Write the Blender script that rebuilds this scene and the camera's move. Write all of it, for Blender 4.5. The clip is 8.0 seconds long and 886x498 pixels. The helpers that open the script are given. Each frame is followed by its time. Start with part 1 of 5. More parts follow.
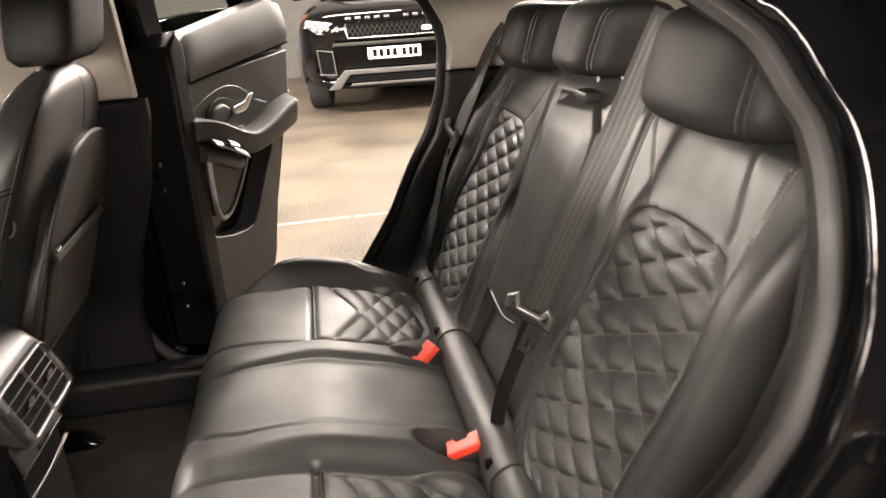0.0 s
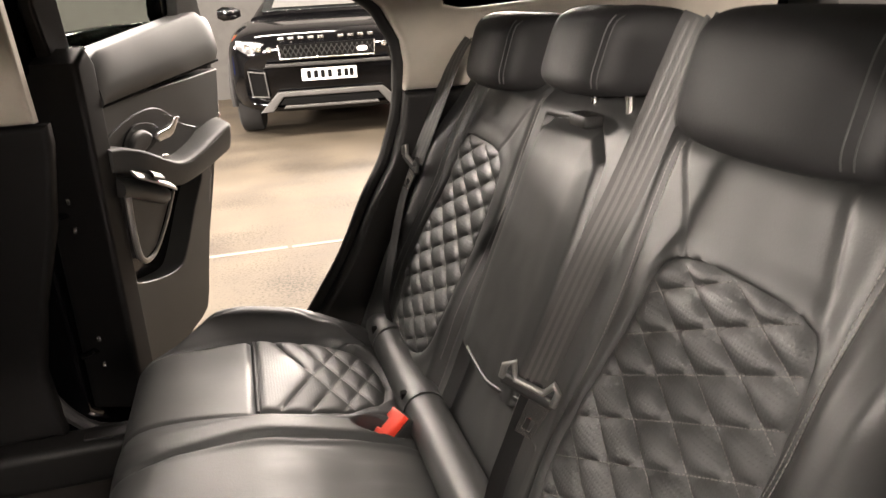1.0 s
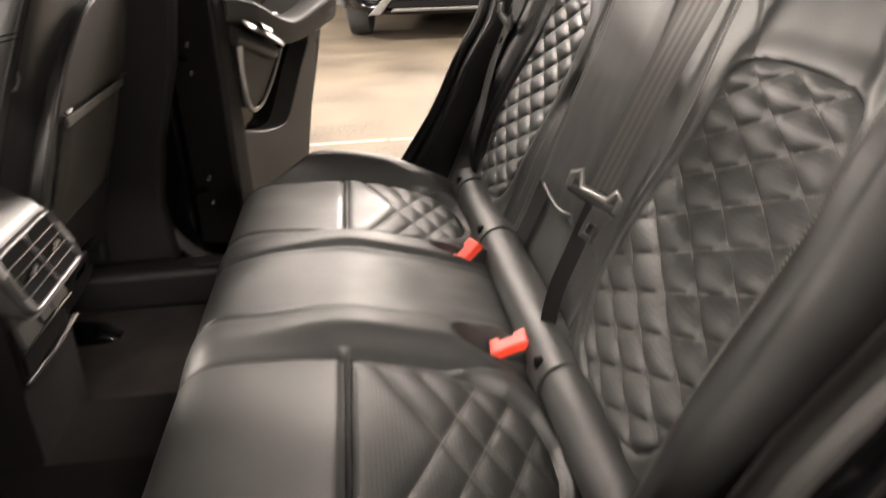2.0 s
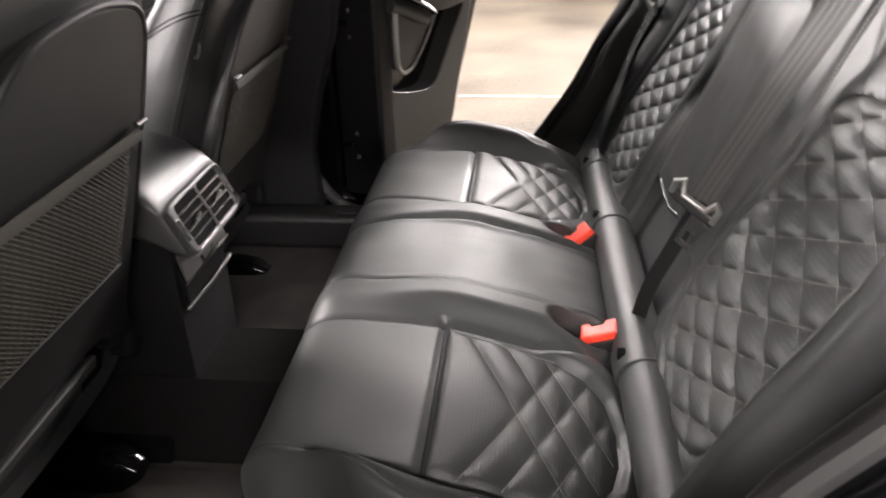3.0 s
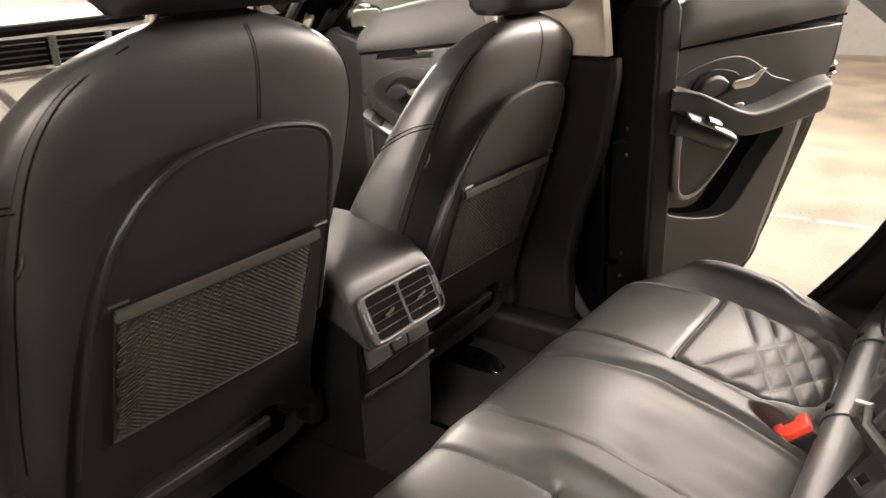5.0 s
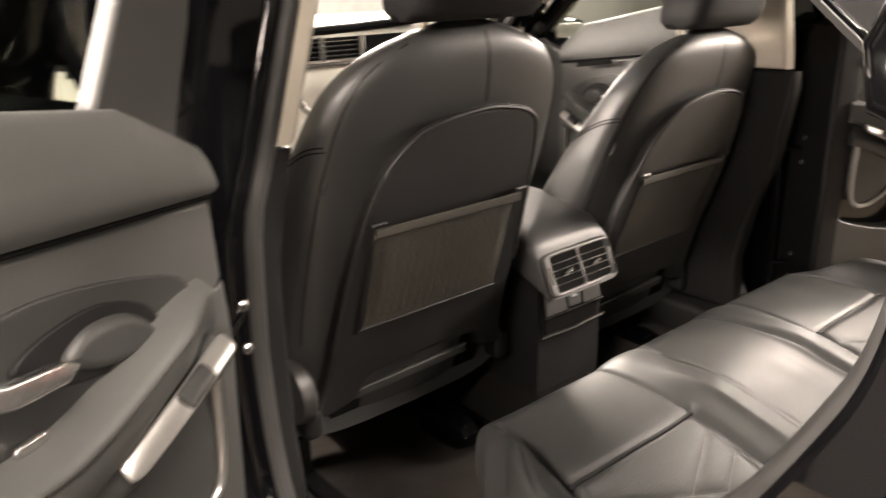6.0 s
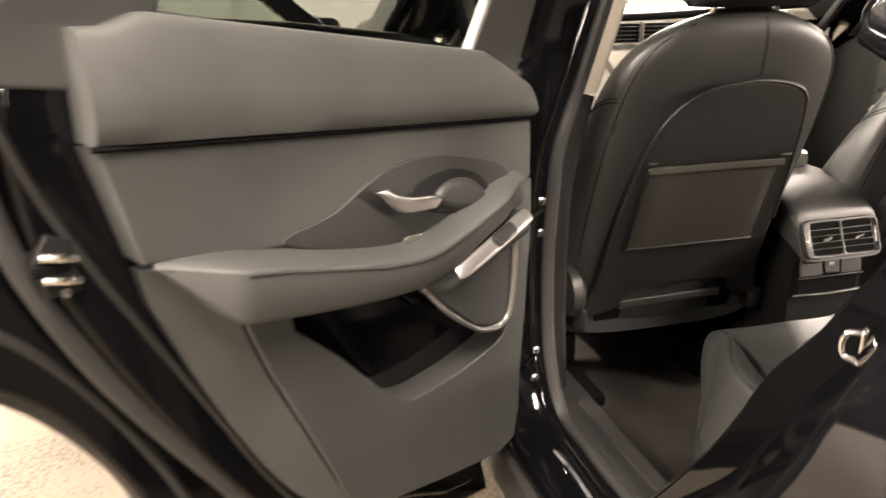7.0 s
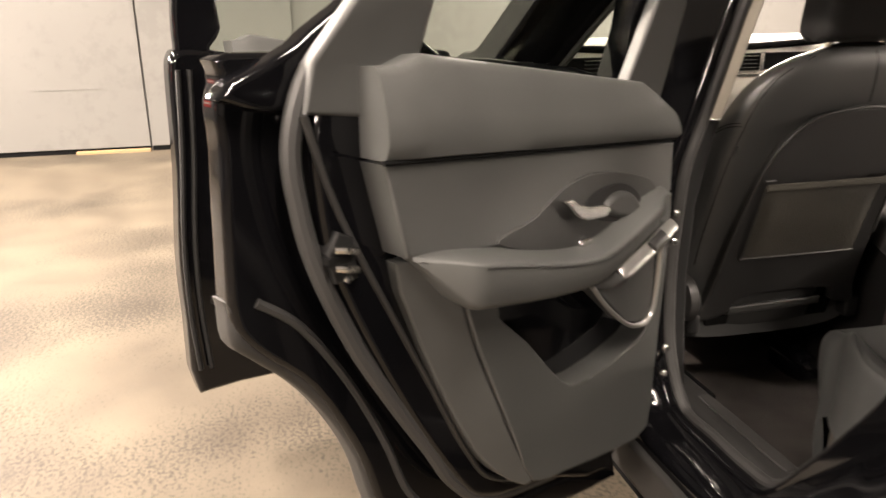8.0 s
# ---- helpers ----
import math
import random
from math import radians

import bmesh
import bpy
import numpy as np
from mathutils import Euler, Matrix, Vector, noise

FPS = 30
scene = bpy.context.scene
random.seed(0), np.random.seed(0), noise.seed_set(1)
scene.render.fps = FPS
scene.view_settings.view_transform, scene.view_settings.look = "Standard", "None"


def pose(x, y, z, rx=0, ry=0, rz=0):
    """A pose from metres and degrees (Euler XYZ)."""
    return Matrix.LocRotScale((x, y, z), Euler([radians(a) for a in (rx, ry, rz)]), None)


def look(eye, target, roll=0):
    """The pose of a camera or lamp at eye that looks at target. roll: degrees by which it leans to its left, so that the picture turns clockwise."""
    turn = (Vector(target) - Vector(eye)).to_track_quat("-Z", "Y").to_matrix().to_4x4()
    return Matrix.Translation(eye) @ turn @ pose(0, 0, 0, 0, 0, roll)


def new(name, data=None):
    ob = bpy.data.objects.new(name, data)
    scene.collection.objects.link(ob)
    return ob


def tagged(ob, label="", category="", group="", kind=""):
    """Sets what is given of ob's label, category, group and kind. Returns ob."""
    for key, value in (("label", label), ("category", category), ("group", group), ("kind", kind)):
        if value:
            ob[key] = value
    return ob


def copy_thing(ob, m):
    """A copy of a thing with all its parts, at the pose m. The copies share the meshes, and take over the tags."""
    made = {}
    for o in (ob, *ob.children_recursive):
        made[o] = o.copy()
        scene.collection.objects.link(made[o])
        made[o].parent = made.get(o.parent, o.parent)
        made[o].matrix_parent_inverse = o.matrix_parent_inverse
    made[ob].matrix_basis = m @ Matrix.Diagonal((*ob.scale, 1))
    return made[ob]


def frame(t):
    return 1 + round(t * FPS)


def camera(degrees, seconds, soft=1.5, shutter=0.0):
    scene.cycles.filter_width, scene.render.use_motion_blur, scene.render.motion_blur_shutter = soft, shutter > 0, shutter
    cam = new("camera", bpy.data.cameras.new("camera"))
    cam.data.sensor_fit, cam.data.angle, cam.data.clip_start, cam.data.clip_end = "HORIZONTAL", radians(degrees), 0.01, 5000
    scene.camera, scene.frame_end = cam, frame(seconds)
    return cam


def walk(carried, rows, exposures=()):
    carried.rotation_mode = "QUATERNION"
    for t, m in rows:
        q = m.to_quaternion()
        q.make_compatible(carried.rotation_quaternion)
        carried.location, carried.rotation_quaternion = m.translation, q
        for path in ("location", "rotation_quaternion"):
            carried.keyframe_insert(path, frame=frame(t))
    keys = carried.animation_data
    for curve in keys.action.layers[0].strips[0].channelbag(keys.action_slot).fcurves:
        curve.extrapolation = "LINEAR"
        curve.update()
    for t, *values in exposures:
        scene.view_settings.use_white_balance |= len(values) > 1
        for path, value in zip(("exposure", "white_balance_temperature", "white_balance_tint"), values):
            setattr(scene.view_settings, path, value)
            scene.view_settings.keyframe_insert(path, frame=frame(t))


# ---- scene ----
cam = camera(60.4, 8.0, soft=1.5, shutter=0.4)
PATH = [
    (0, (0.177, -1.109, 1.317), (0.46, 0.748, 0.63), -4.0),
    (0.5, (0.155, -0.954, 1.323), (0.534, 0.893, 0.657), -3.9),
    (1, (0.164, -0.888, 1.291), (0.62, 0.949, 0.646), -3.4),
    (1.5, (0.159, -0.897, 1.221), (0.554, 0.939, 0.531), -2.6),
    (2, (0.161, -1.01, 1.177), (0.349, 0.807, 0.362), -2.3),
    (2.2, (0.166, -1.075, 1.169), (0.283, 0.731, 0.317), -2.1),
    (3.3, (0.264, -1.075, 1.322), (-0.144, 0.645, 0.386), -2.3),
    (3.5, (0.306, -1.0, 1.347), (-0.281, 0.695, 0.461), -2.9),
    (4, (0.39, -0.866, 1.328), (-0.545, 0.734, 0.575), -2.4),
    (4.2, (0.41, -0.834, 1.311), (-0.59, 0.736, 0.58), -2.3),
    (5.5, (0.545, -1.014, 1.302), (-0.676, 0.415, 0.618), -2.0),
    (6, (0.674, -1.144, 1.316), (-0.786, 0.053, 0.657), -1.7),
    (6.5, (0.87, -1.219, 1.313), (-0.837, -0.421, 0.643), -0.8),
    (7, (1.065, -1.308, 1.312), (-0.753, -0.805, 0.649), -0.4),
    (7.5, (1.26, -1.435, 1.319), (-0.594, -1.041, 0.681), -0.3),
    (7.8, (1.257, -1.534, 1.336), (-0.602, -1.128, 0.721), -0.6),
    (8, (1.185, -1.602, 1.339), (-0.672, -1.16, 0.739), -0.8),
]
EXPOSURE = [(0.0, 0.22, 6450, 10), (2.2, 0.25, 6450, 10), (3.3, 0.45, 5700, 10), (3.5, 0.46, 5700, 10), (3.8, 0.40, 6050, 10), (4.2, 0.40, 6300, 10),
            (5.5, 0.76, 6600, 10), (6.5, 0.84, 6600, 10), (7.0, 0.93, 6750, 10), (7.5, 0.53, 6800, 10), (8.0, 0.42, 6700, 10)]
walk(cam, [(t, look(eye, target, roll)) for t, eye, target, roll in PATH], EXPOSURE)

# ---- world, lamps ----
world = bpy.data.worlds.new("world")
scene.world = world
world.use_nodes = True
world.node_tree.nodes["Background"].inputs[0].default_value = (0.9, 0.95, 1.0, 1)
world.node_tree.nodes["Background"].inputs[1].default_value = 0.05


def area_lamp(name, m, w, h, watts, colour, label, group):
    data = bpy.data.lights.new(name, "AREA")
    data.shape, data.size, data.size_y, data.energy, data.color = "RECTANGLE", w, h, watts, colour
    ob = new(name, data)
    ob.matrix_world = m
    return tagged(ob, label, "lamp", group)


WARM = (1.0, 0.866, 0.76)
# battens out of view; the last is added to light the near door's trim
for lx, ly, watts in ((-4.6, -4.2, 380), (-1.4, -4.2, 600), (1.4, -4.2, 420), (-4.6, 2.5, 820), (-1.4, 4.2, 620), (1.4, 4.2, 360), (0.4, 8.2, 130), (1.9, -1.25, 230)):
    area_lamp("ceiling_batten", pose(lx, ly, 3.6), 1.8, 0.22, watts, WARM, "long white fluorescent batten lamp under the ceiling", "ceiling battens")
# unseen fill lamps added along the walls to light cabin, seats and doors
for lx, ly, watts in ((-4.5, -8.9, 2300), (2.5, -8.9, 400), (-4.5, 10.1, 950), (3.5, 10.1, 1300), (8.9, -4.0, 480), (-6.9, 3.0, 700), (-6.9, -7.0, 400)):
    area_lamp("wall_floodlight", look((lx, ly, 3.0), (0.0, 0.0, 0.9)), 2.2, 0.5, watts, WARM, "wide unseen fill lamp added high along the hall walls", "wall floodlights")

# weak fill lamps added under the headliner to lift the cabin
COOL = (0.93, 0.97, 1.0)
for lx, watts in ((0.02, 0.05), (-0.72, 0.45)):
    area_lamp("courtesy_lamp", pose(lx, 0.03, 1.515), 0.16, 0.07, watts, COOL, "small cool white fill lamp added under the headliner", "courtesy lamps")


# ---- materials ----
def material(name, colour, rough=0.5, metal=0.0, second=None, scale=8.0, fine=300.0, bump=0.1, depth=0.0006, coat=0.0, rough2=None, spec=0.5, mixlo=0.35, mixhi=0.7, speck=None, holes=None):
    """Two colours mixed by a broad noise, fine bump by a second one."""
    m = bpy.data.materials.new(name)
    m.use_nodes = True
    t = m.node_tree
    b = t.nodes["Principled BSDF"]
    b.inputs["Metallic"].default_value, b.inputs["Coat Weight"].default_value = metal, coat
    b.inputs["Coat Roughness"].default_value = 0.03
    b.inputs["Specular IOR Level"].default_value = spec
    co = t.nodes.new("ShaderNodeTexCoord")
    n1, n2, ramp, bp = (t.nodes.new("ShaderNode" + k) for k in ("TexNoise", "TexNoise", "ValToRGB", "Bump"))
    n1.inputs["Scale"].default_value, n2.inputs["Scale"].default_value = scale, fine
    n1.inputs["Detail"].default_value, n2.inputs["Detail"].default_value = 6, 3
    second = second or tuple(c * 1.25 for c in colour)
    ramp.color_ramp.elements[0].position, ramp.color_ramp.elements[1].position = mixlo, mixhi
    ramp.color_ramp.elements[0].color, ramp.color_ramp.elements[1].color = (*colour, 1), (*second, 1)
    for n in (n1, n2):
        t.links.new(co.outputs["Object"], n.inputs["Vector"])
    t.links.new(n1.outputs["Fac"], ramp.inputs["Fac"])
    col = ramp.outputs["Color"]
    if speck:  # (scale, strength): dark grit that gathers in patches, and a broad drift of tone
        n3, n4, add, r3, mul = (t.nodes.new("ShaderNode" + k) for k in ("TexNoise", "TexNoise", "Math", "ValToRGB", "MixRGB"))
        n3.inputs["Scale"].default_value, n3.inputs["Detail"].default_value = speck[0], 8
        n4.inputs["Scale"].default_value, n4.inputs["Detail"].default_value = 1.1, 7
        for n in (n3, n4):
            t.links.new(co.outputs["Object"], n.inputs["Vector"])
        add.operation = "MULTIPLY"
        t.links.new(n3.outputs["Fac"], add.inputs[0])
        t.links.new(n4.outputs["Fac"], add.inputs[1])
        r3.color_ramp.elements[0].position, r3.color_ramp.elements[1].position = 0.255, 0.36
        r3.color_ramp.elements[0].color, r3.color_ramp.elements[1].color = (1, 1, 1, 1), (1 - speck[1], 1 - speck[1], 1 - speck[1], 1)
        t.links.new(add.outputs["Value"], r3.inputs["Fac"])
        mul.blend_type = "MULTIPLY"
        mul.inputs["Fac"].default_value = 1.0
        t.links.new(col, mul.inputs["Color1"])
        t.links.new(r3.outputs["Color"], mul.inputs["Color2"])
        col = mul.outputs["Color"]
    t.links.new(col, b.inputs["Base Color"])
    mr = t.nodes.new("ShaderNodeMapRange")
    mr.inputs["From Min"].default_value, mr.inputs["From Max"].default_value = 0.3, 0.7
    mr.inputs["To Min"].default_value, mr.inputs["To Max"].default_value = rough, rough2 if rough2 is not None else min(1, rough * 1.2)
    t.links.new(n1.outputs["Fac"], mr.inputs["Value"])
    t.links.new(mr.outputs["Result"], b.inputs["Roughness"])
    bp.inputs["Strength"].default_value, bp.inputs["Distance"].default_value = bump, depth
    height = n2.outputs["Fac"]
    if holes:  # rows of small punched holes across the two axes named
        sep, com, vor, rr, mn = (t.nodes.new("ShaderNode" + k) for k in ("SeparateXYZ", "CombineXYZ", "TexVoronoi", "MapRange", "Math"))
        vor.voronoi_dimensions = "2D"
        vor.inputs["Scale"].default_value, vor.inputs["Randomness"].default_value = 210, 0.0
        t.links.new(co.outputs["Object"], sep.inputs[0])
        t.links.new(sep.outputs[holes[0]], com.inputs[0])
        t.links.new(sep.outputs[holes[1]], com.inputs[1])
        t.links.new(com.outputs[0], vor.inputs["Vector"])
        rr.inputs["From Min"].default_value, rr.inputs["From Max"].default_value = 0.16, 0.30
        t.links.new(vor.outputs["Distance"], rr.inputs["Value"])
        mn.operation = "MULTIPLY_ADD"
        t.links.new(rr.outputs["Result"], mn.inputs[0])
        mn.inputs[1].default_value = 1.4
        t.links.new(n2.outputs["Fac"], mn.inputs[2])
        height = mn.outputs["Value"]
    t.links.new(height, bp.inputs["Height"])
    t.links.new(bp.outputs["Normal"], b.inputs["Normal"])
    return m


def glass(name, tint=(0.9, 0.95, 0.93), rough=0.0):
    m = bpy.data.materials.new(name)
    m.use_nodes = True
    b = m.node_tree.nodes["Principled BSDF"]
    b.inputs["Base Color"].default_value = (*tint, 1)
    b.inputs["Transmission Weight"].default_value, b.inputs["Roughness"].default_value, b.inputs["IOR"].default_value = 1.0, rough, 1.02
    return m


LEATHER = material("black_leather", (0.0235, 0.0243, 0.0240), 0.43, fine=420, bump=0.22, depth=0.0008, rough2=0.56, spec=0.70)
QUILT_BACK = material("perforated_back_leather", (0.0235, 0.0243, 0.0240), 0.43, fine=420, bump=0.22, depth=0.0010, rough2=0.56, spec=0.70, holes=(1, 2))
QUILT_CUSHION = material("perforated_cushion_leather", (0.0235, 0.0243, 0.0240), 0.43, fine=420, bump=0.22, depth=0.0010, rough2=0.56, spec=0.70, holes=(0, 1))
LEATHER_DARK = material("headrest_leather", (0.014, 0.014, 0.0145), 0.55, fine=420, bump=0.25, depth=0.0008, rough2=0.68, spec=0.22)
LEATHER_FRONT = material("front_seat_leather", (0.0215, 0.0220, 0.0217), 0.40, fine=420, bump=0.25, depth=0.0008, rough2=0.48, spec=0.7)
PLASTIC = material("dark_grey_plastic", (0.011, 0.0109, 0.0107), 0.42, fine=600, bump=0.3, depth=0.0006)
# lighter grey puts the light from above on the roll and armrest ledge
DOOR_SKIN = material("top_lit_soft_door_trim", (0.050, 0.0512, 0.0496), 0.50, fine=500, bump=0.3, depth=0.0006, spec=0.35)
BLACK_PLASTIC = material("black_plastic", (0.0045, 0.0045, 0.0046), 0.5, fine=600, bump=0.25, depth=0.0005, spec=0.25)
SATIN = material("satin_silver_plastic", (0.36, 0.355, 0.34), 0.30, metal=0.85, bump=0.05)
HOOD_GREY = material("satin_dark_grey_plastic", (0.019, 0.0185, 0.018), 0.38, fine=600, bump=0.25, depth=0.0005, spec=0.5)
# darker than the roll, since less light from above falls on the panels
DOOR_MID = material("grey_moulded_door_trim", (0.035, 0.0358, 0.0347), 0.44, fine=500, bump=0.3, depth=0.0006)
# door grey darkened by the shade of the handle recess
RECESS_SHADE = material("recess_shade_trim", (0.0150, 0.0153, 0.0149), 0.42, fine=500, bump=0.3, depth=0.0006)
# darker door grey: paints the pocket's shade, and serves the darker trim pieces
DOOR_DARK = material("shaded_and_dark_door_trim", (0.023, 0.0236, 0.0229), 0.46, fine=500, bump=0.3, depth=0.0006)
PAINT = material("black_gloss_paint", (0.002, 0.002, 0.0024), 0.05, coat=0.0, bump=0.0, fine=50, rough2=0.09, spec=0.42)
RUBBER = material("door_seal_rubber", (0.021, 0.0207, 0.0204), 0.48, fine=700, bump=0.2, depth=0.0004, spec=0.35)
CLADDING = material("grey_wheel_arch_plastic", (0.0165, 0.0159, 0.0153), 0.5, fine=500, bump=0.4, depth=0.0008, spec=0.4)
CARPET = material("black_pile_carpet", (0.062, 0.055, 0.050), 0.95, spec=0.1, fine=900, bump=1.0, depth=0.004, scale=14)
MAT_PILE = material("charcoal_mat_pile", (0.042, 0.038, 0.0353), 0.95, spec=0.1, fine=900, bump=1.0, depth=0.004, scale=9, second=(0.066, 0.060, 0.056))
# the floor's carpet, darkened in colour for the shade around the tunnel
SHADED_TUNNEL_PILE = material("shade_darkened_tunnel_carpet", (0.008, 0.0075, 0.0071), 0.95, spec=0.1, fine=900, bump=1.0, depth=0.004, scale=14)
HOOD_SATIN = material("satin_graphite_plastic", (0.036, 0.0355, 0.035), 0.34, fine=600, bump=0.2, depth=0.0004, spec=0.6)
CHROME = material("satin_chrome", (0.72, 0.71, 0.69), 0.18, metal=1.0, bump=0.02)
NET = material("net_cord", (0.031, 0.0285, 0.0215), 0.8, bump=0.4, fine=800)
BELT_RIB = material("belt_rib", (0.050, 0.0485, 0.0465), 0.4, fine=900, bump=0.5)
BELT = material("black_belt_webbing", (0.028, 0.0275, 0.027), 0.42, fine=900, bump=0.6, depth=0.0008)
RED = material("red_buckle_plastic", (0.65, 0.045, 0.02), 0.4, fine=300, bump=0.05)
HEADLINER = material("oyster_headliner_cloth", (0.42, 0.39, 0.33), 0.9, fine=700, bump=0.5)
PALE_TRIM = material("pale_oyster_trim", (0.55, 0.53, 0.47), 0.6, fine=500, bump=0.2)
CONCRETE = material("warm_painted_concrete", (0.060, 0.0485, 0.0355), 0.6, second=(0.102, 0.0845, 0.0610), scale=2.6, fine=90, bump=0.45, depth=0.0012, rough2=0.75, spec=0.3, speck=(70, 0.55), mixlo=0.30, mixhi=0.70)
WALL = material("grey_painted_wall", (0.108, 0.104, 0.098), 0.7, second=(0.122, 0.118, 0.111), scale=1.5, fine=80, bump=0.1, depth=0.002, speck=(9, 0.12))
JOINT = material("pale_joint_filler", (0.165, 0.142, 0.115), 0.7, fine=80, bump=0.4, depth=0.002)
WHITE = material("white_plate", (0.75, 0.75, 0.73), 0.4, bump=0.05)
TYRE = material("tyre_rubber", (0.018, 0.018, 0.018), 0.75, fine=300, bump=0.4, depth=0.001)
# black plastic, also used to paint the shade in gaps and openings
DARK = material("black_plastic_and_gap_shade", (0.004, 0.004, 0.004), 0.8, spec=0.06)
THREAD = material("grey_stitch_thread", (0.16, 0.155, 0.145), 0.7)
TINT = glass("tinted_glass", (0.55, 0.60, 0.55))
TINT_DARK = material("dark_windscreen_glass", (0.02, 0.022, 0.022), 0.05, bump=0.0, coat=1.0)
LAMP_GLASS = material("headlamp_lens", (0.16, 0.165, 0.17), 0.18, metal=0.5, second=(0.42, 0.43, 0.44), scale=22, bump=0.05, mixlo=0.42, mixhi=0.58)
SILVER = material("silver_painted_plastic", (0.060, 0.0585, 0.0565), 0.45, metal=0.2, bump=0.1)
RED_PAINT = material("red_sign_paint", (0.55, 0.03, 0.02), 0.35)
BLUE = material("blue_sign_paint", (0.02, 0.06, 0.5), 0.4)
DULL_YELLOW = material("worn_ochre_paint", (0.30, 0.19, 0.08), 0.7, second=(0.20, 0.15, 0.09), scale=20)
YELLOW = material("yellow_plastic", (0.7, 0.42, 0.02), 0.4)


# ---- mesh helpers ----
def thing(name, m, label, category, group="", kind=""):
    ob = new(name)
    ob.matrix_world = m
    ob.empty_display_size = 0.1
    return tagged(ob, label, category, group, kind)


def root_of(ob):
    while ob.parent:
        ob = ob.parent
    return ob


def to_object(name, bm, mat, smooth=35):
    me = bpy.data.meshes.new(name)
    bmesh.ops.recalc_face_normals(bm, faces=bm.faces)
    bm.to_mesh(me)
    bm.free()
    me.materials.append(mat)
    if smooth:
        me.shade_smooth()
        me.set_sharp_from_angle(angle=radians(smooth))
    ob = new(name, me)
    if smooth:
        wn = ob.modifiers.new("even_normals", "WEIGHTED_NORMAL")
        wn.keep_sharp = True
    return ob


def part(name, bm, mat, parent, label="", local=False, smooth=35):
    """Links a bmesh in world coordinates (or, local, in its thing's) as one mesh under a thing or a part."""
    r = root_of(parent)
    if not local:
        bm.transform(r.matrix_basis.inverted())
    ob = to_object(name, bm, mat, smooth)
    ob.parent = parent
    return tagged(ob, label)


def setting(name, bm, mat, label, category, smooth=0):
    return tagged(to_object(name, bm, mat, smooth), label, category, kind="structure")


def box(bm, lo, hi, bevel=0.0, seg=2, m=None):
    made = bmesh.ops.create_cube(bm, size=1.0)["verts"]
    for v in made:
        v.co = Vector([lo[i] + (v.co[i] + 0.5) * (hi[i] - lo[i]) for i in range(3)])
    if bevel:
        edges = {e for v in made for e in v.link_edges}
        r = bmesh.ops.bevel(bm, geom=list(edges), offset=bevel, segments=seg, profile=0.5, affect="EDGES")
        made = list({v for f in r["faces"] for v in f.verts} | {v for v in made if v.is_valid})
    if m is not None:
        bmesh.ops.transform(bm, matrix=m, verts=made)
    return bm


def boxed(*args, **kw):
    return box(bmesh.new(), *args, **kw)


def rounded(pts, n=6, closed=True):
    """Catmull-Rom through the points."""
    out, k = [], len(pts)
    for i in range(k if closed else k - 1):
        p = [Vector(pts[(i + j) % k if closed else min(max(i + j, 0), k - 1)]) for j in (-1, 0, 1, 2)]
        for s in range(n):
            t = s / n
            out.append(0.5 * (2 * p[1] + (p[2] - p[0]) * t + (2 * p[0] - 5 * p[1] + 4 * p[2] - p[3]) * t * t + (3 * p[1] - p[0] - 3 * p[2] + p[3]) * t ** 3))
    if not closed:
        out.append(Vector(pts[-1]))
    return out


def sheet(outlines, thick, bevel=0.0, m=None, res=2):
    """A plate from 2D outlines (the later ones are holes), its middle at z = 0, rounded edges; m carries it into place."""
    cu = bpy.data.curves.new("outline", "CURVE")
    cu.dimensions, cu.fill_mode = "2D", "BOTH"
    cu.extrude, cu.bevel_depth, cu.bevel_resolution, cu.offset = max(thick / 2 - bevel, 0.0), bevel, res, -bevel
    for pts in outlines:
        sp = cu.splines.new("POLY")
        sp.points.add(len(pts) - 1)
        for q, p in zip(sp.points, pts):
            q.co = (p[0], p[1], 0, 1)
        sp.use_cyclic_u = True
    ob = bpy.data.objects.new("outline", cu)
    me = ob.to_mesh()
    bm = bmesh.new()
    bm.from_mesh(me)
    ob.to_mesh_clear()
    bpy.data.objects.remove(ob)
    bpy.data.curves.remove(cu)
    bmesh.ops.remove_doubles(bm, verts=bm.verts, dist=0.0002)
    if m is not None:
        bm.transform(m)
    return bm


XZ = Matrix(((1, 0, 0, 0), (0, 0, 1, 0), (0, 1, 0, 0), (0, 0, 0, 1)))  # plan (a, b) to x = a, z = b


def upright(y):
    return Matrix.Translation((0, y, 0)) @ XZ


def tube(pts, radius, sides=10, closed=False, flat=1.0, flat_axis=None, bm=None):
    """A swept round (or flattened) rod through the points."""
    bm = bm or bmesh.new()
    pts = [Vector(p) for p in pts]
    k, rings, ref = len(pts), [], None
    for i, p in enumerate(pts):
        a = pts[(i - 1) % k] if closed or i else p
        b = pts[(i + 1) % k] if closed or i < k - 1 else p
        d = (b - a).normalized()
        if flat_axis is not None:
            side = Vector(flat_axis) - d * d.dot(Vector(flat_axis))
        elif ref is None:
            side = d.orthogonal()
        else:
            side = ref - d * d.dot(ref)
        side.normalize()
        ref = side
        up = d.cross(side)
        r = radius(i / max(1, k - 1)) if callable(radius) else radius
        rings.append([bm.verts.new(p + (side * math.cos(2 * math.pi * j / sides) + up * math.sin(2 * math.pi * j / sides) * flat) * r) for j in range(sides)])
    for i in range(k if closed else k - 1):
        for j in range(sides):
            bm.faces.new((rings[i][j], rings[i][(j + 1) % sides], rings[(i + 1) % k][(j + 1) % sides], rings[(i + 1) % k][j]))
    if not closed:
        bm.faces.new(rings[0])
        bm.faces.new(rings[-1][::-1])
    return bm


